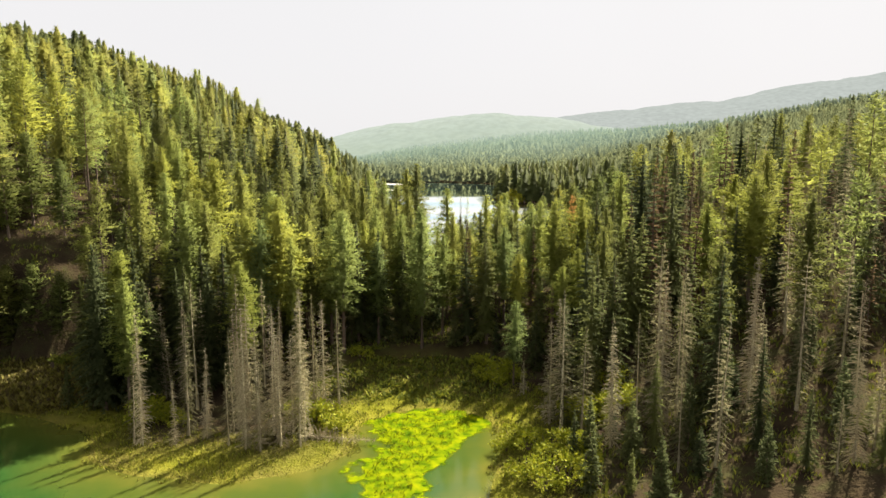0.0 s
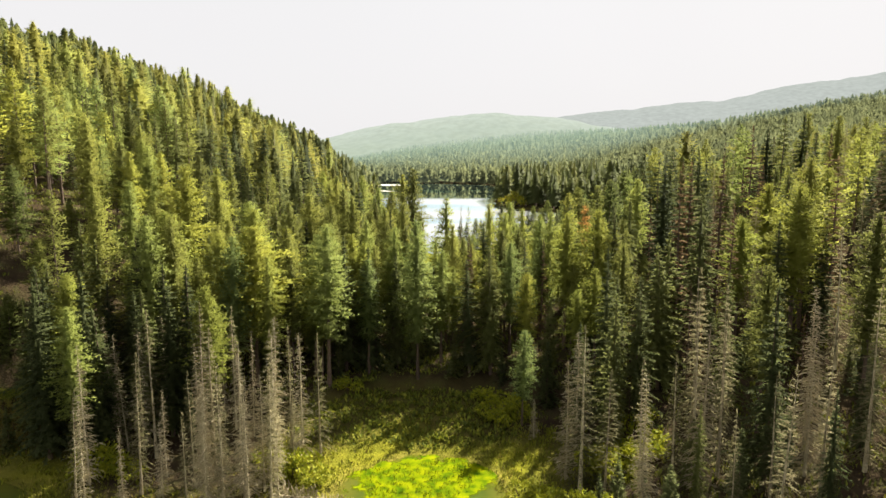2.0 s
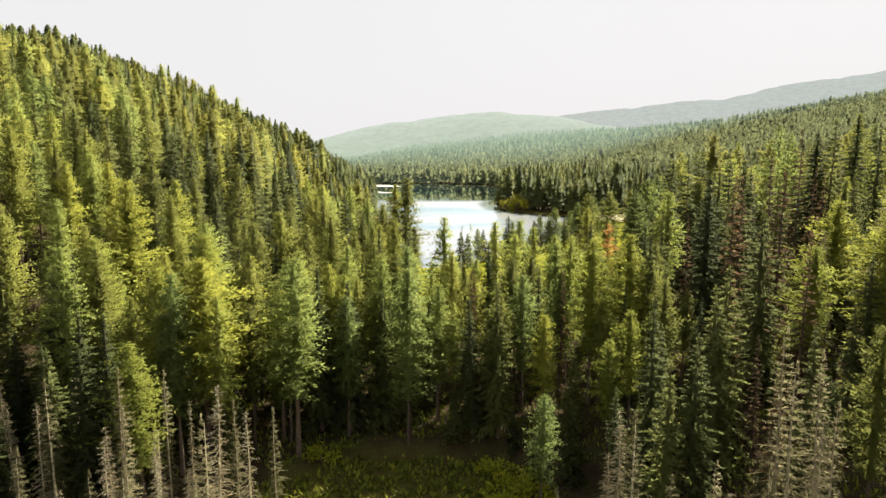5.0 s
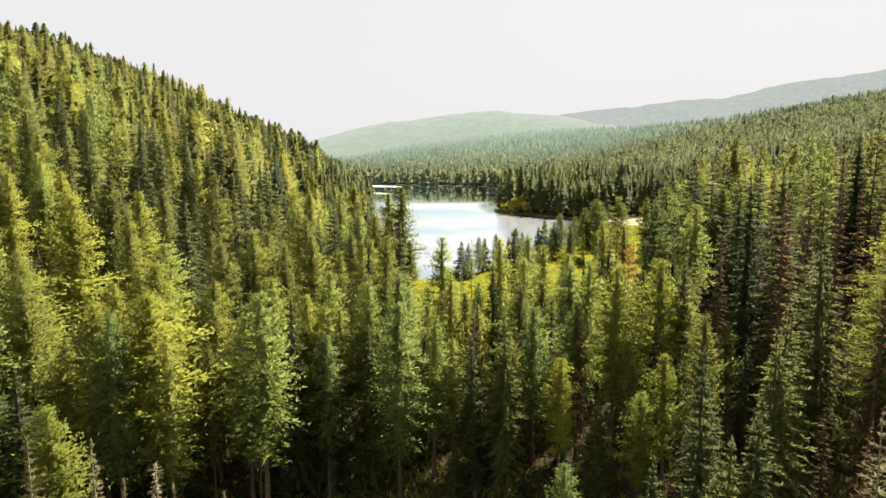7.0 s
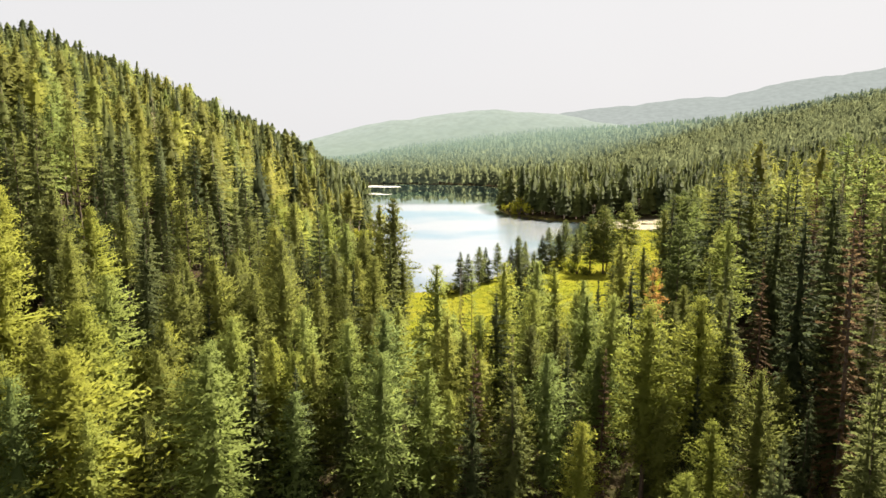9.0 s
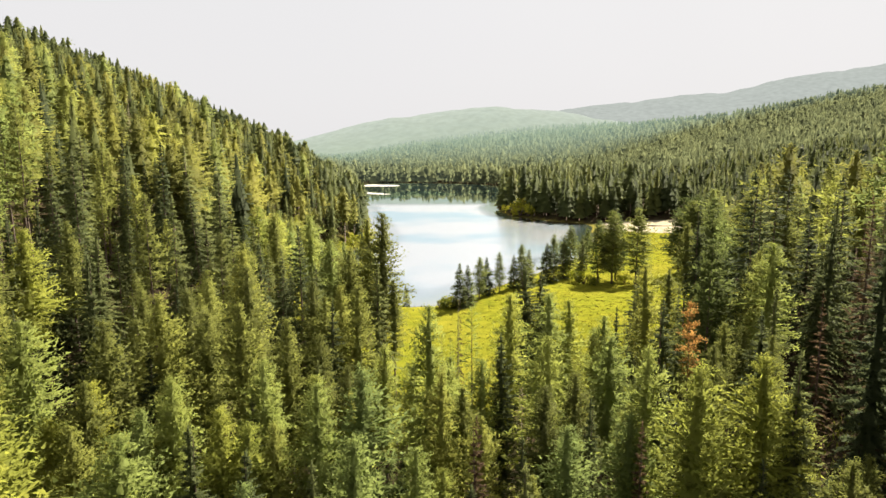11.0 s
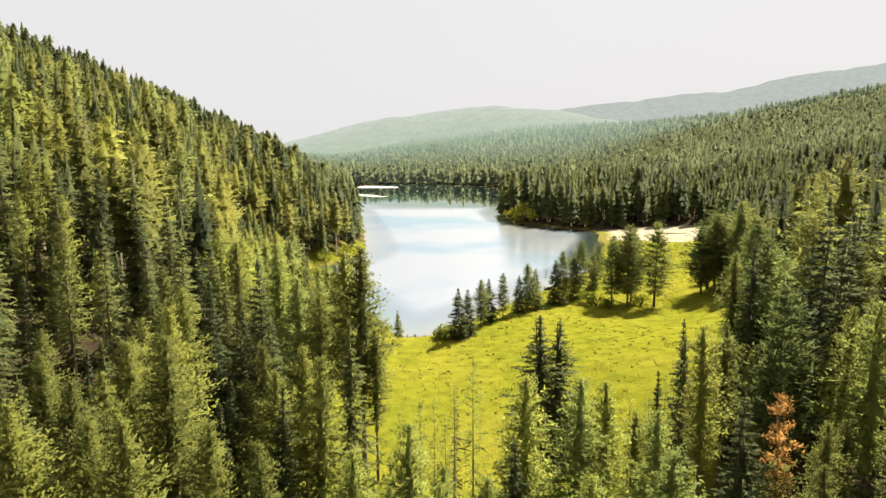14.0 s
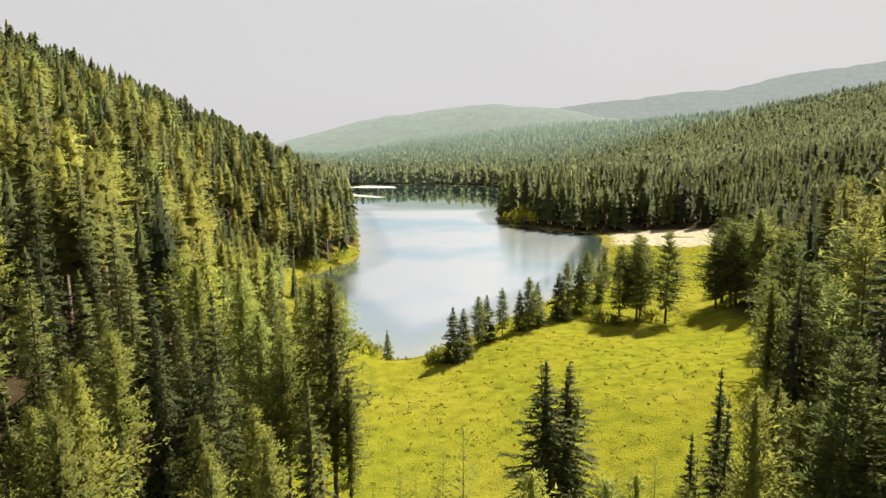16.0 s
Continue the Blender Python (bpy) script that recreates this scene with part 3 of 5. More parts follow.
def trunk_shape(rng, height, radius, sides=6, rings=5, sink=0.6):
    z = np.linspace(-sink, height * 0.96, rings)
    r = radius * (1 - (np.clip(z, 0, None) / height) ** 0.9) + 0.012
    r[0] *= 1.25
    bend = np.cumsum(rng.normal(0, 0.05, (rings, 2)), 0) * np.linspace(0, 1, rings)[:, None]
    a = np.arange(sides) * 2 * math.pi / sides
    v = np.stack([np.cos(a)[None] * r[:, None] + bend[:, :1], np.sin(a)[None] * r[:, None] + bend[:, 1:], np.repeat(z[:, None], sides, 1)], -1).reshape(-1, 3)
    t = []
    for i in range(rings - 1):
        for j in range(sides):
            b, c = i * sides + j, i * sides + (j + 1) % sides
            t += [(b, c, c + sides), (b, c + sides, b + sides)]
    return v, np.array(t)


def twig_shape(rng, height, twigs, low=0.12, reach=1.0):
    """Bare dead twigs with finer side twigs, drooping."""
    f = low + (0.97 - low) * np.sort(rng.random(twigs))
    az = np.arange(twigs) * 2.39996 + rng.normal(0, 0.4, twigs)
    ln = reach * (0.25 + 0.95 * rng.random(twigs) ** 1.5) * (1.20 - 1.02 * f)
    d = unit(np.stack([np.cos(az), np.sin(az), 0.15 - 0.9 * rng.random(twigs) + 0.3 * f], 1))
    st = np.stack([np.zeros(twigs), np.zeros(twigs), f * height], 1)
    side = unit(np.stack([-np.sin(az), np.cos(az), np.zeros(twigs)], 1))
    V, T, off = [], [], 0
    for s in (side, unit(np.cross(side, d))):
        v, t = blades(st, d, ln, np.full(twigs, 0.042), s, 0.15 * ln)
        V.append(v), T.append(t + off)
        off += len(v)
    for k in range(4):
        s = 0.3 + 0.65 * rng.random(twigs)
        p = st + d * (ln * s)[:, None]
        dd = unit(d + side * ((1 if k % 2 else -1) * (0.5 + 0.6 * rng.random(twigs)))[:, None] + [0, 0, -0.25])
        v, t = blades(p, dd, ln * 0.5, np.full(twigs, 0.038), unit(rng.normal(0, 1, d.shape)), 0.12 * ln)
        V.append(v), T.append(t + off)
        off += len(v)
    return np.concatenate(V), np.concatenate(T)


def part(name, me, parent, label=""):
    ob = new(name, me)
    ob.parent = parent
    return tagged(ob, label)


NAMES = {"pine": "pine_tree", "spruce": "spruce_tree", "larch": "larch_tree", "rust": "dying_pine", "brown": "brown_spruce", "snag": "dead_tree", "broad": "full_pine", "young": "young_spruce", "gold": "golden_pine", "half": "dying_spruce", "sapling": "young_larch"}
LABELS = {"pine": "tall yellow-green lodgepole pine with a bare lower trunk", "spruce": "dark green narrow spruce with branches to the ground",
          "larch": "pale bright green larch with an airy feathery crown", "rust": "green pine with a dying rusty orange top", "brown": "dead brown spruce still holding its dry needles",
          "snag": "dead grey conifer with drooping bare twigs", "broad": "full-crowned green pine at the edge of open grass",
          "young": "small dense dark green spruce near the water", "gold": "bright yellow-green pine with a full soft crown",
          "half": "dying spruce with thin grey-brown drooping boughs",
          "sapling": "thin young larch with sparse airy twigs in the grass"}
UNIT_H = 20.0
DETAILED = 5          # variants below this number carry finer sprays
models = {}


def model(kind, v):
    """One tree of a kind, 20 m high, with its parts."""
    if (kind, v) in models:
        return models[kind, v]
    rng = np.random.default_rng(100 * list(NAMES).index(kind) + v)
    root = new(NAMES[kind])
    root.empty_display_size = 0.5
    tagged(root, LABELS[kind], "dead tree" if kind == "snag" else "tree", "valley conifers")
    tv, tt = trunk_shape(rng, UNIT_H, 0.17 if kind in ("snag", "half") else 0.20)
    if kind == "pine":       # bare lower limbs
        dv, dt = twig_shape(rng, UNIT_H * 0.5, 30, low=0.15, reach=1.0)
        tv, tt = np.concatenate([tv, dv]), np.concatenate([tt, dt + len(tv)])
    part("trunk", fast_mesh("trunk", tv, tt, MAT["grey" if kind in ("snag", "half") else "bark"], smooth=True), root)
    if kind == "snag":
        cv, ct = twig_shape(rng, UNIT_H, 380, low=0.05, reach=1.75)
        part("crown", fast_mesh("dead_crown", cv, ct, MAT["grey"]), root, "bare grey drooping twigs")
    else:
        n = {"pine": 190, "spruce": 310, "larch": 190, "rust": 70, "brown": 150, "broad": 300, "young": 170, "gold": 230, "half": 240, "sapling": 95}[kind]
        if kind == "broad":
            cv, ct = crown_shape(rng, kind, UNIT_H, n, 14, 1.2)
        elif kind == "young":
            cv, ct = crown_shape(rng, kind, UNIT_H, n, 10, 2.2)
        elif kind == "sapling":
            cv, ct = crown_shape(rng, "larch", UNIT_H, 95, 9, 0.75, 0.36)
        elif kind == "half":
            cv, ct = crown_shape(rng, kind, UNIT_H, n, 9, 0.85, 0.26)
        elif v < DETAILED:
            cv, ct = crown_shape(rng, kind, UNIT_H, n, 27, 0.66, 0.50)
            if kind not in ("rust", "brown", "half"):       # a slim shaded heart behind the boughs
                sv, st = bough_skirts(rng, kind, UNIT_H, 12, 9, 0.26)
                cv, ct = np.concatenate([sv, cv]), np.concatenate([st, ct + len(sv)])
        else:
            cv, ct = crown_shape(rng, kind, UNIT_H, int(n * 0.70), 9, 1.35)
        part("treetop" if kind == "rust" else "crown", fast_mesh("crown", cv, ct, MAT[kind], normals=outward(rng, cv, ct, loose=0.42)), root, "rusty orange dead treetop" if kind == "rust" else "")
        if kind == "rust":
            cv, ct = crown_shape(rng, "pine", UNIT_H, 170, 15, 0.9)
            ct = ct[cv[ct][:, :, 2].max(1) < 0.74 * UNIT_H]
            part("crown", fast_mesh("crown", cv, ct, MAT["pine"], normals=outward(rng, cv, ct)), root)
    models[kind, v] = [root, []]
    return models[kind, v]


def plant_tree(kind, v, x, y, height, turn, lean=0.0, slim=1.0):
    z = float(land(np.array([x]), np.array([y]))[0])
    s = height / UNIT_H
    m = Matrix.LocRotScale((x, y, z - 0.1), Euler((lean, lean * 0.6, turn)), (s * slim, s * slim, s))
    model(kind, v)[1].append(m)


rng = np.random.default_rng(7)
LANDMARKS = []


def single(kind, *rows):
    """Single trees of known place: x, y, height, breadth."""
    LANDMARKS.extend((kind, *row) for row in rows)


# the near wood, left of the meadow
single("larch", (-6.9, 95.2, 17.3, 1), (-3.3, 92.4, 18.8, 1.2), (-0.1, 89.3, 15.2, 1.2), (-13.6, 82.6, 19.6, 1.35), (-16.8, 140.9, 19.5, 1), (-22.9, 153.9, 14.5, 1), (-26.5, 95.4, 19.5, 1.3), (-41.6, 92.7, 18, 1),
       (-14.9, 92.1, 18.5, 1.1), (-6.3, 92.5, 18, 1.1), (-3, 85.4, 19.2, 1.15), (-16.6, 94.6, 16, 1.35), (2, 103, 14.5, 0.9), (-33, 79.5, 21, 1))
single("larch", (-23.5, 79.2, 19, 1), (0.6, 97.5, 21, 0.9), (-23.9, 151, 16.5, 1.3), (-12.4, 132, 19, 1.1), (-11.5, 133, 14, 1.1))
single("gold", (-11.8, 90.5, 17.3, 0.9), (-22.1, 81.9, 19.3, 1.4), (-23.1, 85.9, 20.7, 1.3), (-51.7, 102.6, 9.4, 1.3), (-34, 86.2, 19.2, 1.3), (-26.8, 150.4, 16.2, 1.4), (-44.4, 109.6, 15.5, 1.2), (-31.1, 92.9, 14.8, 1.1),
       (-38.7, 73, 17.6, 1.3))
single("pine", (-66, 93, 18, 1.2), (-60, 99, 15, 1.2), (-70, 89, 17, 1.2), (-65, 84, 13, 1.2), (-73, 97, 17, 1.2))
single("broad", (-61, 85.5, 13, 1.2), (-57.5, 85.5, 13, 1.2), (-53.5, 84.8, 12, 1.1), (-63, 89.5, 14, 1.2), (-62, 93.6, 14, 1.2), (-57.5, 93.8, 12, 1.1), (-66, 90, 14, 1.2), (-51, 88, 9, 1.1), (-48, 92, 8, 1.1), (-52, 97, 8, 1.1), (-46, 97, 7, 1.1))
single("brown", (3.6, 89.8, 16.5, 1.2))
single("pine", (-5, 96.8, 17.2, 1), (-17.8, 82.8, 14.7, 0.9), (-8.9, 91.6, 15.7, 1), (-28.8, 82.1, 15.4, 1.1), (-19.6, 88.7, 17, 1.1), (-18.4, 99.4, 21.1, 1.1), (-18.5, 104.4, 20, 1.1), (-20.9, 95.6, 20.4, 1.1),
       (-12.3, 98.1, 21.5, 1), (-10.7, 103, 18.6, 1), (-20.4, 123.3, 19.1, 1.1), (-15.8, 109.3, 21.2, 1.1), (-11.2, 115, 18.4, 1), (-6.6, 112.4, 18.8, 1), (-37.3, 106.6, 19.3, 1.1), (-36.3, 88.7, 19, 1.1),
       (1.5, 94, 17.5, 0.8), (-40.8, 83.5, 22, 1))
single("pine", (-18, 114.7, 21, 1), (-22.7, 145, 17, 1), (-9.5, 112, 18, 1), (-8, 104, 17, 1), (-50, 98.9, 19, 1.1), (-16.3, 101, 19.5, 1), (-31.5, 82, 20, 1), (-28.8, 90.7, 17, 1.1),
       (-7.7, 132.3, 22, 1.15), (-5.5, 127.9, 23.4, 1.1), (-4.2, 127.5, 15.5, 0.9), (-9.6, 127.5, 19, 1.1), (-9.2, 119, 17, 1))
single("snag", (-28.4, 68.7, 15.4, 1), (-28.5, 77.5, 12.3, 1), (3, 107.5, 19, 0.45), (-20, 59.6, 12, 0.9), (-18.4, 59.2, 10.5, 0.9), (-22, 60.4, 9, 0.9), (-16.6, 60.2, 12.5, 0.9), (-14.4, 61.6, 10, 0.9),
       (-33, 71, 12, 1), (-35.4, 74, 13, 1), (-37.2, 73, 12, 1), (-30.2, 70, 13, 1), (-24, 70, 15.5, 1), (-26, 65.5, 9, 1), (-24.8, 62, 7.5, 1), (-22.5, 63.5, 11.5, 1),
       (-20.8, 62, 14.5, 1), (-19, 61, 13, 1))
single("snag", (-17.3, 61.8, 13.5, 1), (-16, 63, 11.5, 1), (-15.2, 64, 15, 1), (-18.2, 63.5, 14.5, 1), (-21.5, 66, 14.5, 1), (-13.5, 67.5, 14, 1), (-23.2, 67, 13, 1), (-12.2, 69.5, 13, 1))
single("spruce", (-5.1, 116.5, 20.1, 1), (-60.5, 140.5, 15.4, 1))
# the near wood, right of the meadow
single("pine", (6.4, 86.8, 14.1, 1), (16.3, 86.3, 12.2, 1), (24.7, 104.8, 13.7, 1), (22.2, 84.3, 13.8, 1.1), (8.1, 93, 16.3, 1.1), (21.6, 114.4, 17.5, 1), (22.5, 101.4, 13.5, 1), (32, 115.1, 16.3, 0.9),
       (27.7, 107.6, 12, 1), (34.2, 137.3, 15.6, 1.1), (26.7, 101, 13.5, 1), (25.7, 88.6, 10.9, 1.1), (68.6, 129.5, 23.2, 1), (74, 128.5, 21.6, 1), (22.6, 90.5, 14.5, 1.25),
       (37.8, 63.6, 19.5, 1.15), (23.3, 94.8, 13.5, 1))
single("pine", (60.3, 132, 17, 1.1), (13.6, 116, 11.5, 1), (15.8, 112, 13, 1), (25.6, 120, 15, 0.9), (42.3, 81.8, 20, 1.25), (10.6, 95.8, 15.6, 1))
single("gold", (15.6, 79.6, 11, 1.1), (10.4, 84.6, 12, 1.1), (18.4, 82.4, 12, 1.1))
single("gold", (42.7, 91.7, 15.9, 1.3), (39.3, 78.3, 18.3, 1.35), (35.2, 82.6, 14.6, 1.2), (50.7, 92.2, 15.9, 1.2))
single("larch", (13.3, 92, 14.1, 1.3), (9, 89.9, 15.1, 1.25), (8.9, 96.1, 18.2, 1), (14.6, 102, 15.5, 1.3), (14.6, 104, 13, 1.0))
single("spruce", (6.6, 104.3, 16.3, 1), (37.5, 113.7, 15.1, 1), (16.9, 72.3, 19.6, 0.9), (41.5, 118, 19, 1), (8.9, 116, 13.5, 1), (21.3, 117.6, 15.9, 0.8), (28, 123.3, 11.9, 0.8), (28.7, 104.7, 16, 0.9),
       (36.8, 111, 19.1, 1), (14.7, 74.4, 11.6, 1), (30.3, 94.9, 21.4, 1.1), (42.7, 103.4, 17.7, 1), (26.2, 57.4, 17, 1), (78, 133, 20, 1.1), (64.3, 122.3, 22, 1.1), (51.1, 150.2, 19, 1),
       (20.5, 121, 12, 0.8), (23.4, 123.5, 15, 0.9))
single("spruce", (33, 131, 19, 1), (22, 90, 17.5, 1.1), (19, 87, 13, 1), (39.7, 105.8, 21, 1.2), (29.5, 47.5, 7, 0.9), (34.4, 45.8, 6.5, 0.9), (40, 50.5, 9, 0.9), (27, 50.5, 11, 0.8),
       (19.5, 54.5, 10, 0.7), (11.3, 126.2, 16.6, 1.75), (13.4, 128.7, 15.2, 1.75))
single("young", (9.6, 80.4, 6.5, 1.0), (12.2, 79, 8, 1.0), (7.4, 83, 5.5, 1.0), (13.1, 83.2, 9, 0.9), (10.9, 86.3, 5.7, 1), (37.5, 48, 6, 1), (26, 47, 5.5, 1), (22.5, 54, 8, 0.8), (35, 52, 7, 0.9))
single("larch", (-1, 104.5, 14.2, 1.1), (2.2, 105.8, 14, 1.1), (4.6, 103.5, 14.5, 1.1), (0.8, 102, 14.5, 1.1), (-3.4, 106.5, 15, 1.1))
single("larch", (7.5, 108, 18.5, 1.0), (10.6, 106.5, 18.5, 1.1), (12.8, 109, 17, 1.0), (15.2, 106, 16, 1.1))
single("brown", (33.3, 93.7, 20.8, 1.2), (30, 87.8, 21.8, 1.15), (12.9, 89.4, 15, 1), (32.1, 78.7, 18, 1), (43, 115, 19, 1.1), (46, 100, 17, 1.1))
single("broad", (39.1, 142.3, 11.5, 1.15), (29.3, 118.5, 17.7, 1.15), (44.8, 133, 14.7, 1.15), (47.7, 154, 11.3, 1.15), (54.7, 167, 10.3, 1.15), (36.5, 136, 17, 1.2), (47, 146.4, 16, 1.2), (51, 167, 17, 1.2),
       (44, 152, 16, 1.2))
single("pine", (29, 64.4, 16.4, 1.1))
single("half", (23.5, 65.8, 17.2, 1.2))
single("rust", (22, 104.7, 16.2, 0.75))
single("snag", (13, 66.7, 13.8, 1.3), (38, 97, 13, 1.6), (40.5, 90, 14, 1.4), (12.4, 62, 15.5, 1.2), (14.3, 61, 11.5, 1.2), (11.6, 64.5, 12, 1.1), (19, 58, 13, 1), (20.8, 57, 15.5, 1),
       (22.2, 62, 16.5, 1.1), (23.6, 60, 14.5, 1), (29.8, 58, 14.5, 1.1), (34, 57, 15.5, 1), (33, 47, 9.5, 1.3), (35.6, 48.5, 7.5, 1.3), (31, 46, 6.5, 1.3), (9.8, 72.7, 4.5, 1.6),
       (17.3, 61, 12, 1), (16.2, 57, 12.5, 1))
single("snag", (25.4, 55, 11, 1.1), (28, 53, 13, 1), (37.5, 54, 13, 1), (40, 60, 15, 1), (32, 62, 15, 1), (26.4, 66, 15, 1), (5.8, 88, 12, 1), (7.2, 99, 14, 1))
# the lake's near shore and the grove on the meadow
single("pine", (79.5, 236.7, 17, 1.2))
single("young", (-6, 181.5, 5.5, 1.18), (5, 175.5, 9.2, 1.36), (6.8, 178, 8.4, 1.46), (11, 187, 8.4, 1.36), (17.5, 192.5, 7.9, 1.26), (21.4, 196.5, 8.8, 1.5), (26.5, 202, 9.7, 1.45), (31.5, 207, 10.6, 1.26),
       (38, 216, 9.7, 1.18), (-15.5, 170, 12, 1.23))
single("broad", (9.3, 183, 9, 1.17), (14, 189, 9, 1), (19.4, 194, 10, 1.27), (28.6, 204, 11.5, 1.03), (33.4, 209, 13, 1.27), (40, 219, 11, 1), (41.6, 200, 17.5, 1.3), (38.8, 202, 15, 1.3),
       (43.4, 203.5, 16.5, 1.3), (46.8, 198.5, 18, 1.3), (60, 200, 17, 1.4), (62.5, 203, 18, 1.4), (65, 199, 17, 1.4), (58.5, 203, 15, 1.4), (67.5, 204, 18, 1.4), (62, 208, 18, 1.4))
single("snag", (-64.6, 189.6, 22, 0.8))
# thin saplings out on the grass
single("sapling", (16.5, 119, 7.5, 0.9), (18.6, 117, 9, 0.8), (12.2, 112, 13, 0.65), (9.5, 113.4, 13, 0.65), (17.2, 113, 13.5, 0.65), (6.7, 113, 12, 0.65), (4.5, 115, 17.5, 0.65), (0.2, 117, 9, 0.9), (-1.8, 114, 10, 0.9), (2, 112.5, 8, 0.9))
single("sapling", (-1.1, 119, 11.3, 0.66), (0.2, 121, 11.7, 0.65), (1.5, 118, 13.0, 0.57), (3.2, 124, 11.3, 0.66), (16.4, 120, 9.7, 0.78), (22.2, 124, 9.8, 0.77), (13.4, 117, 11.3, 0.66), (2.4, 117, 12.0, 0.63), (18.7, 119, 10.3, 0.73), (18.8, 123, 9.5, 0.80))
for n_t, (kind, x, y, hgt, wide) in enumerate(LANDMARKS):
    if kind == "snag" and y < 100 and n_t % 5 in ((0, 2, 3) if x > 0 else (1, 3)):      # some of the dying trees still hold thin boughs
        kind, wide = "half", wide * 1.15
    plant_tree(kind, int(rng.integers(0, 5)) + (DETAILED if y > 150 else 0), x, y, hgt, rng.random() * 6.28, rng.normal(0, 0.012), wide)


# ---- the forest ----
def scatter(x0, x1, y0, y1, step, jitter=0.42):
    nx, ny = int((x1 - x0) / step), int((y1 - y0) / step)
    i, j = np.meshgrid(np.arange(nx), np.arange(ny))
    x = x0 + (i + 0.5 * (j % 2) + rng.uniform(-jitter, jitter, i.shape)) * step
    y = y0 + (j + rng.uniform(-jitter, jitter, i.shape)) * step
    return x.ravel(), y.ravel()


# open ground with only the single trees above
THIN = [(-7, 112), (-9, 130), (30, 134), (27, 119), (20, 106), (3, 106)]


def wooded(x, y):
    clear = np.where((y > 186) & (y < 268) & (x < 0), np.where(y > 222, 5.0, 13.0), np.where(y < 320, np.where(x < 0, 3.0, 5.0), np.where(y < 480, 2.0, 0.6)))
    ok = (signed(LAKE, x, y) > clear) & (signed(POND, x, y) > 3.0) & (signed(MEADOW, x, y) > np.where((x > 20) & (y > 135), 8.0, 1.0)) & (signed(THIN, x, y) > 0) & (signed(BANK_OPEN, x, y) > 0) & (signed(CLEARING, x, y) > 0) & (signed(GAP, x, y) > 0) & (signed(BEACH, x, y) > 1.5)
    return ok & (np.abs(x) < 0.80 * np.maximum(y, 0) + 14) & (y > np.where(x > 12, 46, np.where(x > -24, 74, np.where(x > -46, 67, 60))))


def kinds(x, y, n):
    r = rng.random(n)
    p_larch = (0.16 + 0.18 * (rumple(x, y, 22.0, 1.0) > 0.35)) * np.where(y > 205, 0.6, 1.0) + 0.30 * ((x > -20) & (x < 20) & (y < 118))
    return np.where(r < p_larch, 2, np.where(r < p_larch + np.where(y > 205, np.where((x > 25) & (y > 330), 0.72, 0.50), 0.24), 1, 0))


KIND = ["pine", "spruce", "larch", "brown", "snag", "gold", "half"]
lm = np.array([(x, y) for _, x, y, _, _ in LANDMARKS])
nx, ny = scatter(-110, 130, 34, 210, 5.1)
ok = wooded(nx, ny) & (np.min(np.hypot(nx[:, None] - lm[:, 0], ny[:, None] - lm[:, 1]), 1) > 2.6)
nx, ny = nx[ok], ny[ok]
ks = kinds(nx, ny, len(nx))
near = (ny < 150) & (np.abs(nx - 2) < 14 + 0.60 * ny)
hs = np.clip(rng.normal(16.8, 3.2, len(nx)), 8, 22)
hs = np.where(rng.random(len(nx)) < 0.12, hs * 0.6, hs)
right = (nx > 20) & (nx < 75) & (ny > 60) & (ny < 135)
ks = np.where(right & (rng.random(len(nx)) < 0.14), 3, np.where(right & (rng.random(len(nx)) < 0.10), 4, np.where(right & (rng.random(len(nx)) < 0.20), 1, ks)))
thicket = (nx > 12) & (nx < 50) & (ny < 66)
ks = np.where(thicket & (rng.random(len(nx)) < 0.93), rng.choice([4, 6, 1, 1, 1], len(nx)), ks)
dim = (nx > 14) & (nx < 62) & (ny > 55) & (ny < 98)
ks = np.where(dim & (rng.random(len(nx)) < 0.92), rng.choice([1, 1, 1, 3, 6], len(nx)), ks)
hs = np.where(thicket, hs * 0.72, np.where((np.abs(nx) < 32) & (ny < 125), hs * 0.86, hs))
hs = np.where((np.abs(nx - 3) < 9) & (ny > 84) & (ny < 122), np.minimum(hs, 13.5), hs)
sombre = (nx < -8) & (nx > -0.37 * ny) & (ny > 90) & (ny < 160)          # a darker stretch of the wood, thinner crowns
ks = np.where(sombre & (ks != 1) & (rng.random(len(nx)) < 0.62), 1, np.where(sombre & ((ks == 2) | (ks == 5)), 0, ks))
bright = (nx < np.maximum(-22, -0.37 * ny)) & (ny < 112) & (ks == 1)
ks = np.where(bright & (rng.random(len(nx)) < 0.7), 5, ks)
lit = (nx > 30) & (nx < 62) & (ny > 60) & (ny < 72) & (nx > 0.72 * (ny - 42)) & (rng.random(len(nx)) < 0.18)
dusk = (nx > 15) & (nx < 0.80 * (ny - 38)) & (ny > 74) & (ny < 124)
ks = np.where(lit, 5, np.where(dusk & (rng.random(len(nx)) < 0.7), rng.choice([1, 1, 1, 3], len(nx)), ks))
young = signed(LOW, nx, ny) < 0
hs = np.where(young, hs * 0.66, hs)
keep = ~(thicket & (rng.random(len(nx)) < 0.25)) & ~(young & (rng.random(len(nx)) < 0.05)) & ~(dusk & (rng.random(len(nx)) < 0.08))
nx, ny, ks, hs, near = nx[keep], ny[keep], np.where(young & (rng.random(len(ks)) < 0.75), 2, ks)[keep], hs[keep], near[keep]
ks = np.where(near, ks, np.where(ks > 2, 0, ks))
count = {}
stand, close_stand = [], []
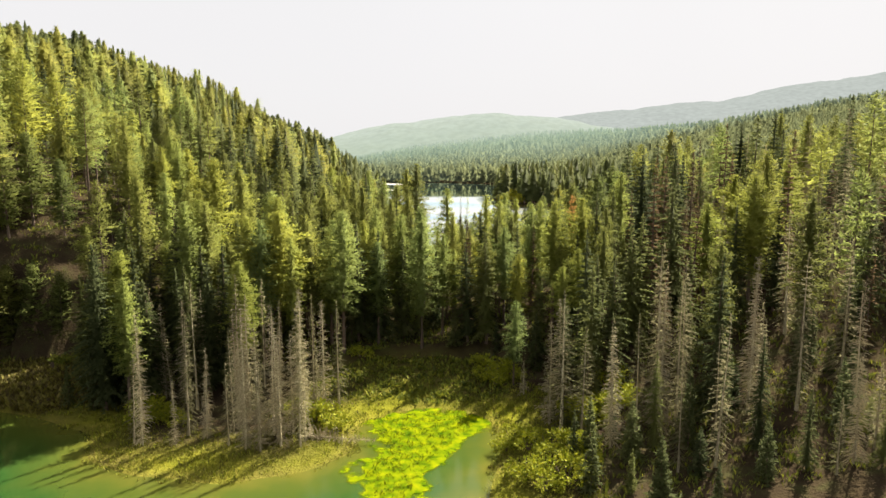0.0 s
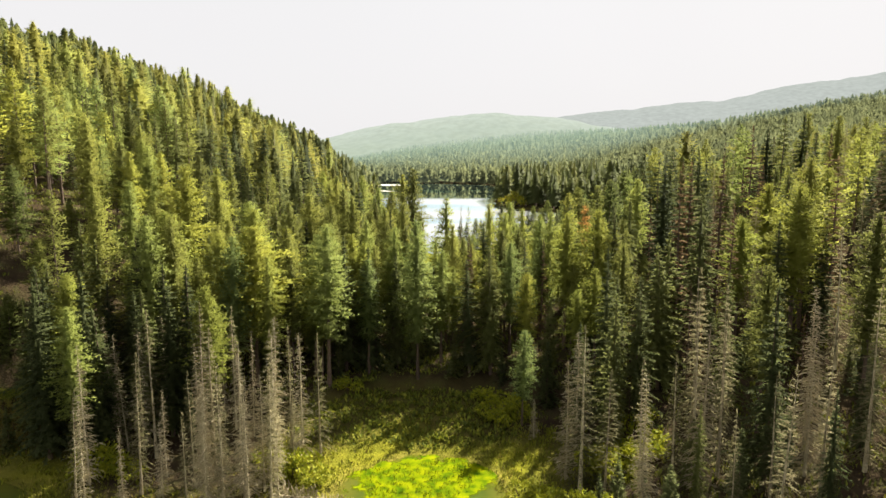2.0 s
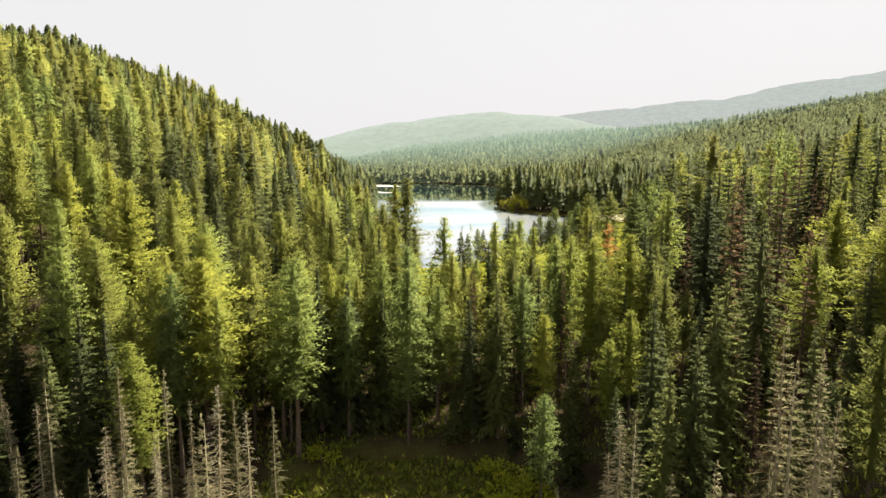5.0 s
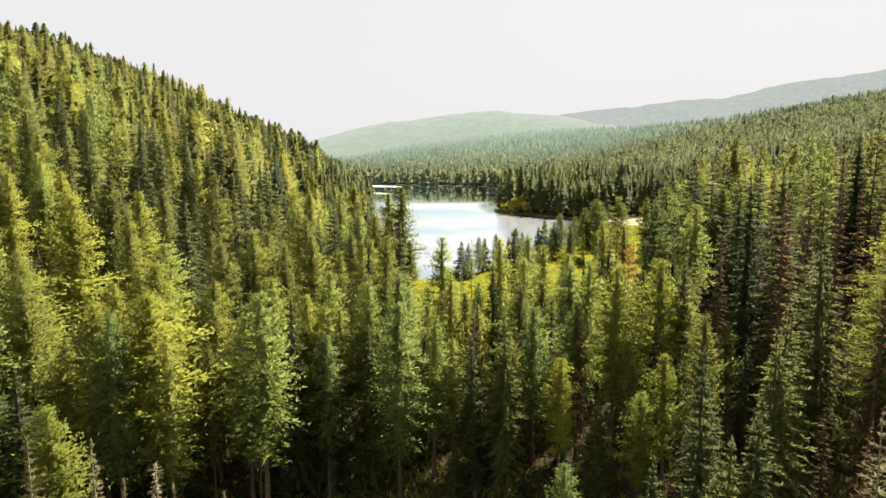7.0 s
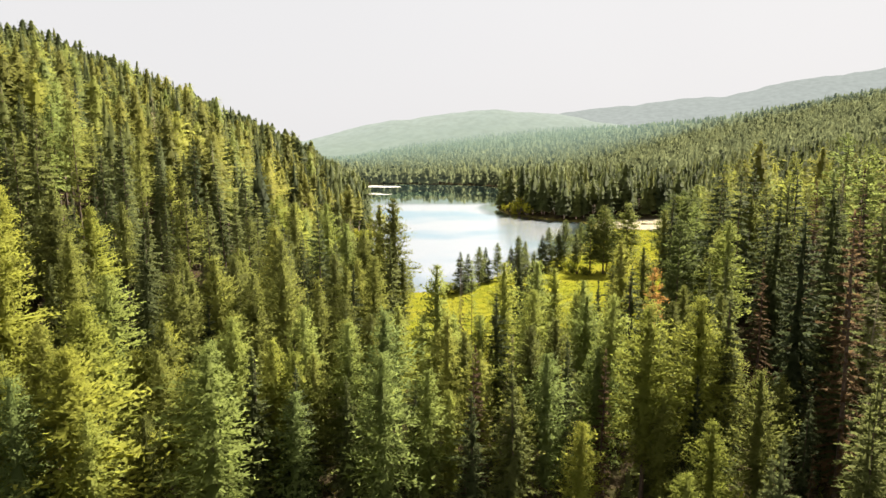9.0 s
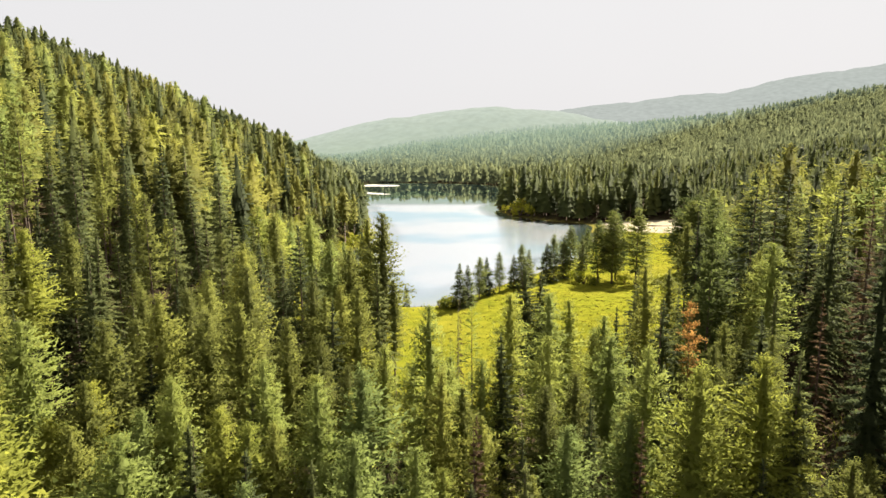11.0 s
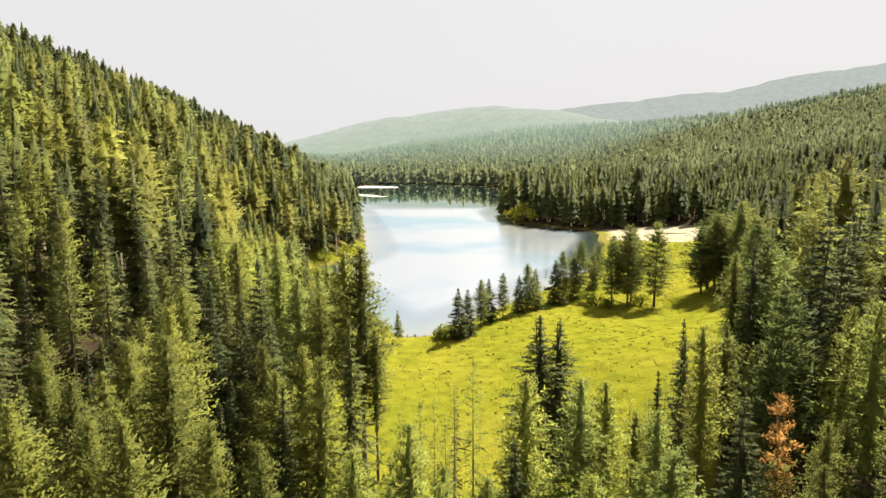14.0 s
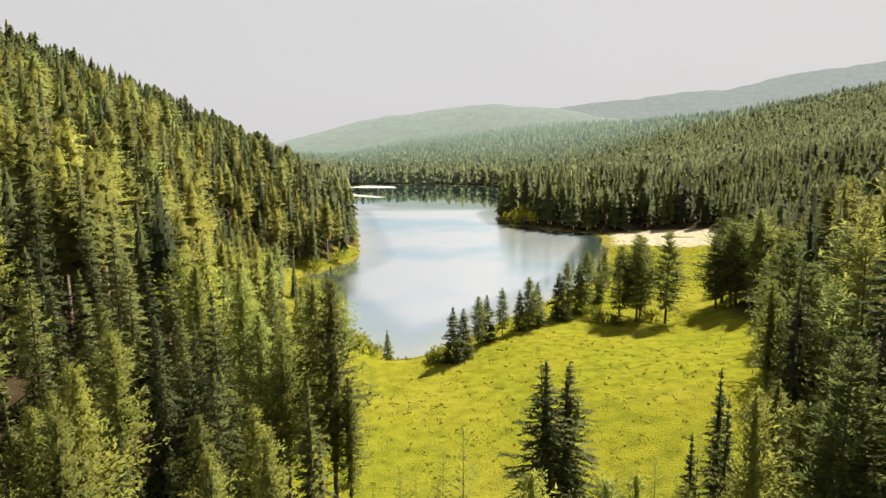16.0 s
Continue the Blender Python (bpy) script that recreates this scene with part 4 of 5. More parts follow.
for x, y, k, hgt, nr in sorted(zip(nx, ny, ks, hs, near), key=lambda q: math.hypot(q[0] * 0.9, q[1] - 78)):
    kind = KIND[int(k)]
    if nr and count.get(kind, 0) < 290:
        count[kind] = count.get(kind, 0) + 1
        close = abs(x - 2) < 8 + 0.45 * y and y < 120
        plant_tree(kind, int(rng.integers(0, 5)) + (0 if close else DETAILED), x, y, hgt, rng.random() * 6.28, rng.normal(0, 0.015), rng.uniform(0.95, 1.3) * (0.9 if x < -8 and 100 < y < 160 else 1.0))
    else:
        (close_stand if math.hypot(x, y - 80) < 84 else stand).append((x, y, hgt, int(k) if k < 3 else 0))


# strength of the painted haze, growing with distance
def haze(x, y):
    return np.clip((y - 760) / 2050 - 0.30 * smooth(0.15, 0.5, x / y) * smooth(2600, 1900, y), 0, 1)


def plain_tree(kind, seed, branches, per, fat, trunk_sides, core=0.42):
    r = np.random.default_rng(seed)
    tv, tt = trunk_shape(r, UNIT_H, 0.10, trunk_sides, 2)
    if branches:
        cv, ct = full_crown(r, kind, 8, 8, core, branches, per, fat)
    else:
        cv, ct = bough_skirts(r, kind, UNIT_H, 4, 6, 1.3)
    v, t = np.concatenate([cv, tv]), np.concatenate([ct, tt + len(cv)])
    return v, t, len(ct), outward(r, v, t, lift=1.2)


def grow_stand(name, label, spots, detail, hazy=False, far=False):
    """A wood too far off or too dense to count, all its trees in one mesh a species."""
    spots = np.array(spots, float)
    z = land(spots[:, 0], spots[:, 1])
    for k, kind in enumerate(KIND[:3]):
        sel = np.nonzero(spots[:, 3] == k)[0]
        if not len(sel):
            continue
        variants = [plain_tree(kind, 900 + 10 * k + i, *detail) for i in range(6)]
        V, T, N, tint, bits, off = [], [], [], [], [], 0
        which = rng.integers(0, 6, len(sel))
        for w in range(6):
            s = sel[which == w]
            if not len(s):
                continue
            bv, bt, crown_n, bn = variants[w]
            a = rng.random(len(s)) * 6.28
            sc = spots[s, 2] / UNIT_H
            wd = sc * rng.uniform(1.25, 1.8, len(s))
            c, q = np.cos(a)[:, None], np.sin(a)[:, None]
            X = (bv[None, :, 0] * c - bv[None, :, 1] * q) * wd[:, None] + spots[s, 0][:, None]
            Y = (bv[None, :, 0] * q + bv[None, :, 1] * c) * wd[:, None] + spots[s, 1][:, None]
            Z = bv[None, :, 2] * sc[:, None] + z[s][:, None]
            V.append(np.stack([X, Y, Z], -1).reshape(-1, 3))
            N.append(np.stack([bn[None, :, 0] * c - bn[None, :, 1] * q, bn[None, :, 0] * q + bn[None, :, 1] * c, np.repeat(bn[None, :, 2], len(s), 0)], -1).reshape(-1, 3))
            T.append((bt[None] + (np.arange(len(s)) * len(bv))[:, None, None]).reshape(-1, 3) + off)
            bits.append(np.tile(np.arange(len(bt)) >= crown_n, len(s)))
            tint.append(np.repeat(rng.random(len(s)), len(bv)))
            off += len(s) * len(bv)
        V = np.concatenate(V)
        # far trees take the backdrop's colour with its painted haze
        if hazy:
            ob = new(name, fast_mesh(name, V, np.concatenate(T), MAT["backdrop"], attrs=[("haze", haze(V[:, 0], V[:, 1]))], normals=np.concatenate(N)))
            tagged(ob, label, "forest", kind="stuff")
            continue
        ob = new(name, fast_mesh(name, V, np.concatenate(T), MAT["far_stand" if far else kind + "_stand"], np.concatenate(tint), second=(MAT["bark"], np.concatenate(bits)), normals=np.concatenate(N)))
        tagged(ob, label, "forest", kind="stuff")


# low spruces in the thicket by the pond
tx, ty = scatter(13, 47, 44, 66, 3.1)
ok = (signed(POND, tx, ty) > 5) & (rng.random(len(tx)) < 0.28) & (np.min(np.hypot(tx[:, None] - lm[:, 0], ty[:, None] - lm[:, 1]), 1) > 1.5)
for x, y in zip(tx[ok], ty[ok]):
    plant_tree("young", int(rng.integers(0, 5)), x, y, rng.uniform(2.5, 6.5), rng.random() * 6.28, rng.normal(0, 0.02), rng.uniform(0.9, 1.3))

# a close row of trees behind the clearing, and more dead trees in the clump by the pond
tx, ty = scatter(-21, 22, 80, 100, 2.8)
ok = (signed(CLEARING, tx, ty) > 0.5) & (np.min(np.hypot(tx[:, None] - lm[:, 0], ty[:, None] - lm[:, 1]), 1) > 1.3) & (rng.random(len(tx)) < np.where(tx > 6, 0.38, 0.70))
for x, y in zip(tx[ok], ty[ok]):
    plant_tree(str(rng.choice(["spruce", "spruce", "larch", "gold", "pine"])), int(rng.integers(0, 5)), x, y, np.interp(abs(x - 1.0), [3.5, 6], [rng.uniform(12, 15.5), rng.uniform(13.5, 18.5)]), rng.random() * 6.28, rng.normal(0, 0.02), rng.uniform(0.9, 1.2))
tx, ty = scatter(-46, -24, 70, 86, 3.2)
ok = (signed(POND, tx, ty) > 2.5) & (np.min(np.hypot(tx[:, None] - lm[:, 0], ty[:, None] - lm[:, 1]), 1) > 1.3) & (rng.random(len(tx)) < 0.8)
for x, y in zip(tx[ok], ty[ok]):
    plant_tree("spruce", int(rng.integers(0, 5)), x, y, rng.uniform(14, 19), rng.random() * 6.28, rng.normal(0, 0.02), rng.uniform(1.1, 1.4))
tx, ty = scatter(-33, -11, 61, 77, 2.6)
ok = (signed(POND, tx, ty) > 1.5) & (np.min(np.hypot(tx[:, None] - lm[:, 0], ty[:, None] - lm[:, 1]), 1) > 0.9) & (rng.random(len(tx)) < 0.45)
for x, y in zip(tx[ok], ty[ok]):
    plant_tree("snag" if rng.random() < 0.55 else "half", int(rng.integers(0, 5)), x, y, rng.uniform(7.5, 14.0), rng.random() * 6.28, rng.normal(0, 0.04), rng.uniform(0.7, 1.3))

# a close, sombre wood of spruces and pines left of the meadow
tx, ty = scatter(-72, -13, 88, 158, 6.2)
ok = wooded(tx, ty) & (np.min(np.hypot(tx[:, None] - lm[:, 0], ty[:, None] - lm[:, 1]), 1) > 2.2) & (np.min(np.hypot(tx[:, None] - nx, ty[:, None] - ny), 1) > 2.0) & (signed(LOW, tx, ty) > 0) & (tx > -0.37 * ty)
for x, y in zip(tx[ok], ty[ok]):
    plant_tree("spruce" if rng.random() < 0.8 else "pine", int(rng.integers(0, 5)) + (DETAILED if y > 120 else 0), x, y, rng.uniform(11, 17), rng.random() * 6.28, rng.normal(0, 0.02), rng.uniform(1.0, 1.3))

# young spruces in the shade of the near wood
tx, ty = scatter(-46, 46, 70, 102, 5.4)
ok = wooded(tx, ty) & (np.min(np.hypot(tx[:, None] - lm[:, 0], ty[:, None] - lm[:, 1]), 1) > 1.4) & (rng.random(len(tx)) < 0.75)
for x, y in zip(tx[ok], ty[ok]):
    plant_tree("young", int(rng.integers(0, 5)), x, y, rng.uniform(2.5, 7.5), rng.random() * 6.28, rng.normal(0, 0.02), rng.uniform(0.8, 1.15))

tx, ty = scatter(18, 50, 66, 92, 4.4)
ok = (np.min(np.hypot(tx[:, None] - lm[:, 0], ty[:, None] - lm[:, 1]), 1) > 1.4) & (rng.random(len(tx)) < 0.5)
for x, y in zip(tx[ok], ty[ok]):
    plant_tree("spruce" if rng.random() < 0.6 else "brown", int(rng.integers(0, 5)), x, y, rng.uniform(5, 10), rng.random() * 6.28, rng.normal(0, 0.02), rng.uniform(0.95, 1.25))

# farther slopes on both sides of the lake
fx, fy = scatter(-330, 380, 210, 480, 5.4)
gx3, gy3 = scatter(-130, -24, 210, 430, 5.4)          # thicker on the slope above the lake
fx, fy = np.concatenate([fx, gx3]), np.concatenate([fy, gy3])
ok = wooded(fx, fy) & ~((fx < -150) & (fx < -60 - 0.55 * fy))
mid = list(zip(fx[ok], fy[ok], np.clip(rng.normal(15.8, 3.0, ok.sum()), 8.5, 21.5) * np.where(signed(LOW, fx[ok], fy[ok]) < 0, 0.45, np.where((fx[ok] > 25) & (fx[ok] < 125) & (fy[ok] > 330), 1.22, 1.0)), kinds(fx[ok], fy[ok], ok.sum())))
grow_stand("valley_forest", "thick conifer wood on the lower slopes", close_stand, (120, 8, 1.45, 5))
grow_stand("hillside_forest", "dense conifer forest on the valley slopes", stand, (100, 7, 1.3, 3, 0.52))
grow_stand("hillside_forest", "dense conifer forest on the valley slopes", [q for q in mid if q[1] < 300 and q[0] < 0], (60, 6, 1.4, 3, 0.52))
grow_stand("lakeside_forest", "conifer forest on the slopes round the lake", [q for q in mid if q[1] >= 300 or q[0] >= 0], (34, 3, 1.8, 3, 0.85), far=True)
far, hills = [], []
for y0, y1, step, x0, x1 in ((480, 620, 6.2, -200, 560), (620, 860, 7.5, -230, 330), (620, 860, 10.0, 330, 760), (860, 1250, 10.0, -330, 1080), (1250, 2500, 21, -560, 1900)):
    fx, fy = scatter(x0, x1, y0, y1, step)
    ok = wooded(fx, fy) & (fx > -0.24 * fy)
    rows = list(zip(fx[ok], fy[ok], rng.normal(19, 2.5, ok.sum()), kinds(fx[ok], fy[ok], ok.sum())))
    if y0 < 860:
        far += rows
    else:
        hills += rows
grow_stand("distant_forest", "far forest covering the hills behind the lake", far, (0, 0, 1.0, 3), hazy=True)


# ---- backdrop: hills beyond the valley, haze painted on ----
def hill_sheet(name, label, near_y, far_y, rise):
    a = np.linspace(-0.30, 0.95, 190)
    d = near_y + (far_y - near_y) * np.linspace(0, 1, 26)
    A, D = np.meshgrid(a, d)
    X, Y = A * D, D
    Z = rise(A, X, Y)
    k = np.arange(A.size).reshape(A.shape)
    q = np.stack([k[:-1, :-1], k[:-1, 1:], k[1:, 1:], k[1:, :-1]], -1).reshape(-1, 4)
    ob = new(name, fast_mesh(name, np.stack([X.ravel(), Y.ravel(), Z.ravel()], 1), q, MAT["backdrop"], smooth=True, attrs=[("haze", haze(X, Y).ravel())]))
    return tagged(ob, label, "backdrop", kind="structure")


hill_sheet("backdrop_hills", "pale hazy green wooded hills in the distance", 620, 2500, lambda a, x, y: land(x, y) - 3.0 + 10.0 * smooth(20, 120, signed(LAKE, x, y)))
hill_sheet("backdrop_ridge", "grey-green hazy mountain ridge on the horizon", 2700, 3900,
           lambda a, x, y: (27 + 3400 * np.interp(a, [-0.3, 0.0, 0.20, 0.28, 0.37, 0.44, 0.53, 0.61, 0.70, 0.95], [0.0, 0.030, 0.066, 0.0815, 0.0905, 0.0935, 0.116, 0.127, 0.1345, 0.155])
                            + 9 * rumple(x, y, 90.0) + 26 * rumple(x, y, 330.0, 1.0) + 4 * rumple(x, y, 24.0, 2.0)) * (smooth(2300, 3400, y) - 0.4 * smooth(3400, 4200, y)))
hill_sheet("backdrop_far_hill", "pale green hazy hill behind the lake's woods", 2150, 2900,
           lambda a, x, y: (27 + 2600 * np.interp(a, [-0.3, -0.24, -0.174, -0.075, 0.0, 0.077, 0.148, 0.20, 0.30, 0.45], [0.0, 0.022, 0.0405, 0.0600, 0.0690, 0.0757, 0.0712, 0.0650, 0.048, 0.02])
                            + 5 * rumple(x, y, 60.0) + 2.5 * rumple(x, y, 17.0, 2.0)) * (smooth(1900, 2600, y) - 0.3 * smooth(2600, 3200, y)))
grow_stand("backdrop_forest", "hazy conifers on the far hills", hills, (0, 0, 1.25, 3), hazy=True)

# ---- pond, marsh and meadow ----
def scatter_in(poly, n, grow=0.0):
    """Random places inside an outline."""
    p = np.array(poly)
    lo, hi = p.min(0) - max(grow, 0), p.max(0) + max(grow, 0)
    out = np.zeros((0, 2))
    while len(out) < n:
        q = rng.uniform(lo, hi, (n * 2, 2))
        out = np.concatenate([out, q[signed(poly, q[:, 0], q[:, 1]) < grow]])
    return out[:n, 0], out[:n, 1]


def tufts(name, label, x, y, z, height, blades_each, spread_r, mat, category, wide=0.22):
    """Clumps of upright grass blades, all of one patch in one mesh."""
    n = len(x)
    bx, by, bz = np.repeat(x, blades_each), np.repeat(y, blades_each), np.repeat(z, blades_each)
    hh = np.repeat(height, blades_each) * rng.uniform(0.6, 1.2, n * blades_each)
    sp = np.repeat(np.broadcast_to(spread_r, (n,)), blades_each)
    a = rng.random(len(bx)) * 6.28
    p0 = np.stack([bx + sp * rng.normal(0, 0.5, len(bx)), by + sp * rng.normal(0, 0.5, len(bx)), bz - 0.05], 1)
    d = unit(np.stack([np.cos(a) * 0.55, np.sin(a) * 0.55, np.ones(len(bx))], 1))
    sd = unit(np.stack([-np.sin(a), np.cos(a), np.zeros(len(bx))], 1))
    v, t = blades(p0, d, hh, hh * wide, sd, 0.1 * hh)
    ob = new(name, fast_mesh(name, v, t, MAT[mat]))
    return tagged(ob, label, category, kind="stuff")


WEED = [(-8.2, 64), (-9.2, 67.5), (-6, 69.8), (-1, 71), (3.2, 72), (4.8, 66), (2.3, 62), (1.0, 59.5), (-0.8, 55.5), (-2.2, 50.5), (-2.4, 45), (-7.8, 45), (-7.2, 50.5), (-8.6, 55.5), (-7.0, 59.5)]
gx2, gy2 = np.meshgrid(np.arange(-13, 7.5, 0.2), np.arange(44, 75, 0.2))
wd = signed(WEED, gx2, gy2) + 1.1 * rumple(gx2, gy2, 1.5) + 0.9 * rumple(gx2, gy2, 0.45, 3.0) + rng.uniform(-0.3, 0.3, gx2.shape)
wz = POND_Z + 0.03 + np.clip(-wd, 0, 1.5) * 0.05 + 0.015 * rumple(gx2, gy2, 0.5) + 0.006 * rng.normal(0, 1, gx2.shape)
k2 = np.arange(gx2.size).reshape(gx2.shape)
q2 = np.stack([k2[:-1, :-1], k2[:-1, 1:], k2[1:, 1:], k2[1:, :-1]], -1).reshape(-1, 4)
q2 = q2[(wd.ravel()[q2] < 1.4).all(1)]
mat_ob = new("pond_weed", fast_mesh("pond_weed", np.stack([gx2.ravel(), gy2.ravel(), wz.ravel()], 1), q2, MAT["mat"], smooth=True, attrs=[("rim", wd.ravel())]))
tagged(mat_ob, "bright yellow-green mat of floating pond weed", "pond weed", kind="stuff")
wx, wy = scatter_in(WEED, 1300, -1.2)
tufts("weed_tufts", "bright lime green tufts standing in the pond", wx, wy, np.full(len(wx), POND_Z + 0.08), rng.uniform(0.12, 0.4, len(wx)), 5, 0.3, "moss", "pond weed")

BANK = [(-62, 50), (-62, 86), (16, 86), (16, 46)]
bx, by = scatter_in(BANK, 13000)
pd = signed(POND, bx, by)
ok = (pd > -0.6) & ((pd < 9.5) & (signed(CLEARING, bx, by) > -0.5)) & ((bx > -38) | (rng.random(len(bx)) < 0.3))
bx, by, pd = bx[ok], by[ok], pd[ok]
tufts("marsh_grass", "rough yellow-green and brown grass on the pond's bank", bx, by, land(bx, by), rng.uniform(0.16, 0.55, len(bx)) * (1 + 0.4 * rumple(bx, by, 4.0)), 8, 0.5, "marsh", "grass")
bx, by = scatter_in(CLEARING, 900)
ok = signed(POND, bx, by) > 0.3
bx, by = bx[ok], by[ok]
tufts("clearing_growth", "low dark green growth on the shaded clearing", bx, by, land(bx, by), rng.uniform(0.2, 0.8, len(bx)), 8, 0.6, "shrub", "undergrowth", 0.4)
bx, by = scatter_in(BANK_OPEN, 900, 1.0)
ok = signed(POND, bx, by) > 0.5
bx, by = bx[ok], by[ok]
tufts("bank_scrub", "low brown and olive scrub on the open bank", bx, by, land(bx, by), rng.uniform(0.4, 1.3, len(bx)) * (1 + 0.5 * rumple(bx, by, 3.0)), 26, rng.uniform(0.4, 1.0, len(bx)), "heath", "scrub", 0.3)
ux, uy = scatter_in([(-60, 60), (-72, 112), (-66, 160), (-14, 160), (-8, 112), (60, 112), (52, 40), (12, 42), (12, 76), (-20, 80)], 11000)
ok = wooded(ux, uy)
ux, uy = ux[ok], uy[ok]
tufts("undergrowth", "low dark ferns and scrub on the forest floor", ux, uy, land(ux, uy), rng.uniform(0.25, 0.9, len(ux)), 7, 0.6, "shrub", "undergrowth")
mx, my = scatter_in(MEADOW, 5200, -0.5)
ok = (signed(BEACH, mx, my) > 0.5) & (signed(LAKE, mx, my) > 0.8)
mx, my = mx[ok], my[ok]
tufts("meadow_grass", "yellow-green uneven meadow grass", mx, my, land(mx, my), rng.uniform(0.12, 0.38, len(mx)), 6, 0.5, "grass", "grass")
sx, sy = scatter_in(MEADOW, 2400, -1.5)
ok = (signed(BEACH, sx, sy) > 2) & (signed(LAKE, sx, sy) > 3) & (rumple(sx, sy, 9.0, 1.0) > -0.5)
sx, sy = sx[ok], sy[ok]
tufts("low_scrub", "small dark green scrub dotted over the meadow", sx, sy, land(sx, sy), rng.uniform(0.10, 0.28, len(sx)), 16, rng.uniform(0.2, 0.65, len(sx)), "scrub", "scrub", 0.5)
lx, ly = scatter_in(LAKE, 9000, 7.0)
ld = signed(LAKE, lx, ly)
ok = (ld > 0.3) & (ly < 330)
lx, ly = lx[ok], ly[ok]
tufts("shore_grass", "lime green reeds and grass along the lake's shore", lx, ly, land(lx, ly), rng.uniform(0.3, 0.9, len(lx)), 8, 0.5, "grass", "grass")


def shrub_model(seed, mat):
    """A leafy bush one metre high: bent stems and leaf sprays in uneven lobes."""
    r = np.random.default_rng(seed)
    root = new("shrub")
    root.empty_display_size = 0.3
    V, T, off = [], [], 0
    for lobe in range(7):
        c = np.array([r.normal(0, 0.32), r.normal(0, 0.32), r.uniform(0.3, 0.72)])
        n = 95
        d = unit(r.normal(0, 1, (n, 3)))
        p = c + d * (r.uniform(0.08, 0.30, n))[:, None]
        dd = unit(d + r.normal(0, 0.5, (n, 3)) + [0, 0, 0.3])
        ln = r.uniform(0.08, 0.17, n)
        v, t = blades(p, dd, ln, ln * 0.6, unit(np.cross(dd, r.normal(0, 1, (n, 3)))), 0.1 * ln)
        V.append(v), T.append(t + off)
        off += len(v)
    part("foliage", fast_mesh("foliage", np.concatenate(V), np.concatenate(T), MAT[mat]), root)
    V, T, off = [], [], 0
    for stem in range(6):
        tv, tt = trunk_shape(r, 0.7, 0.025, 4, 3, 0.1)
        sh = np.array([r.normal(0, 0.4), r.normal(0, 0.4)])
        tv[:, :2] += np.clip(tv[:, 2:3], 0, 1) * sh
        V.append(tv), T.append(tt + off)
        off += len(tv)
    part("woody_base", fast_mesh("woody_base", np.concatenate(V), np.concatenate(T), MAT["bark"]), root)
    return root


SHRUBS = []


def thicket_of(look_s, *rows):
    """Bushes of one look: x, y, size."""
    SHRUBS.extend((look_s, *row) for row in rows)


thicket_of("bright", (-11.2, 82.7, 2.4), (7.8, 78.8, 2.6), (9.0, 77.0, 1.8), (15.2, 63.5, 3.2), (18.0, 65.5, 3.0), (-31.5, 66.5, 2.2), (-29.5, 65.2, 1.8), (-12.8, 65.0, 2.8), (-11.2, 64.2, 2.0), (7.2, 62.0, 2.0), (8.6, 59.0, 2.2), (10.5, 56.0, 2.2), (7.7, 53.7, 2.6), (10.9, 51.9, 2.8), (9.0, 51.0, 2.2), (5.8, 80.8, 2.4), (19.9, 70.5, 2.6), (12.6, 54.5, 2.4))
thicket_of("bright", (34, 202, 3.4), (45, 201, 2.6), (2.5, 177.5, 2.6), (-9.5, 186, 2.4), (-13.5, 192, 3.4), (-12, 189, 3.0), (-27, 233, 4.0), (-33, 243, 4.5), (-20, 212, 4.0), (-23, 216, 5.0), (-32, 283, 4.0), (-37, 271, 4.0), (15.4, 64.1, 3.4), (19.4, 66.7, 3.2), (6.0, 77.4, 2.8), (6.6, 76.0, 2.2), (6.4, 59.8, 1.8), (10.7, 58.4, 2.6))
thicket_of("bright", (9.2, 60.5, 2.0), (-16.0, 66.6, 2.6), (-14.3, 66.0, 3.0), (-33.4, 66.3, 3.0), (13.2, 57.0, 2.6))
thicket_of("dull", (-48, 82, 2.6), (-44, 80, 2.4), (-52, 80, 2.4), (35, 200, 3.2), (37, 198.5, 2.8), (1.0, 176, 2.4), (65, 216, 5.0), (41, 452, 5.0), (45, 462, 6.0))
thicket_of("yellow", (44, 393, 9.0), (47, 398, 10.0), (41.5, 399, 7.0), (48, 388, 8.0))
SHRUB_LABEL = {"bright": "leafy lime green bush on damp ground", "dull": "dark olive green bush in the grass", "yellow": "large yellow-leaved bush on the lake's shore"}
bushes = {}
for n_s, (look_s, x, y, size) in enumerate(SHRUBS):
    z = float(land(np.array([x]), np.array([y]))[0])
    m = Matrix.LocRotScale((x, y, max(z, 0.0 if y > 150 else -3) - 0.02 * size), Euler((0, 0, n_s * 1.7)), (size, size, size * 0.9))
    if look_s not in bushes:
        bushes[look_s] = shrub_model(40 + len(bushes), {"bright": "moss_leaf", "dull": "shrub", "yellow": "yellow_leaf"}[look_s])
        tagged(bushes[look_s], SHRUB_LABEL[look_s], "bush", "bushes by the water")
        bushes[look_s].matrix_basis = m
    else:
        b = copy_thing(bushes[look_s], m)
        b.scale = (size, size, size * 0.9)


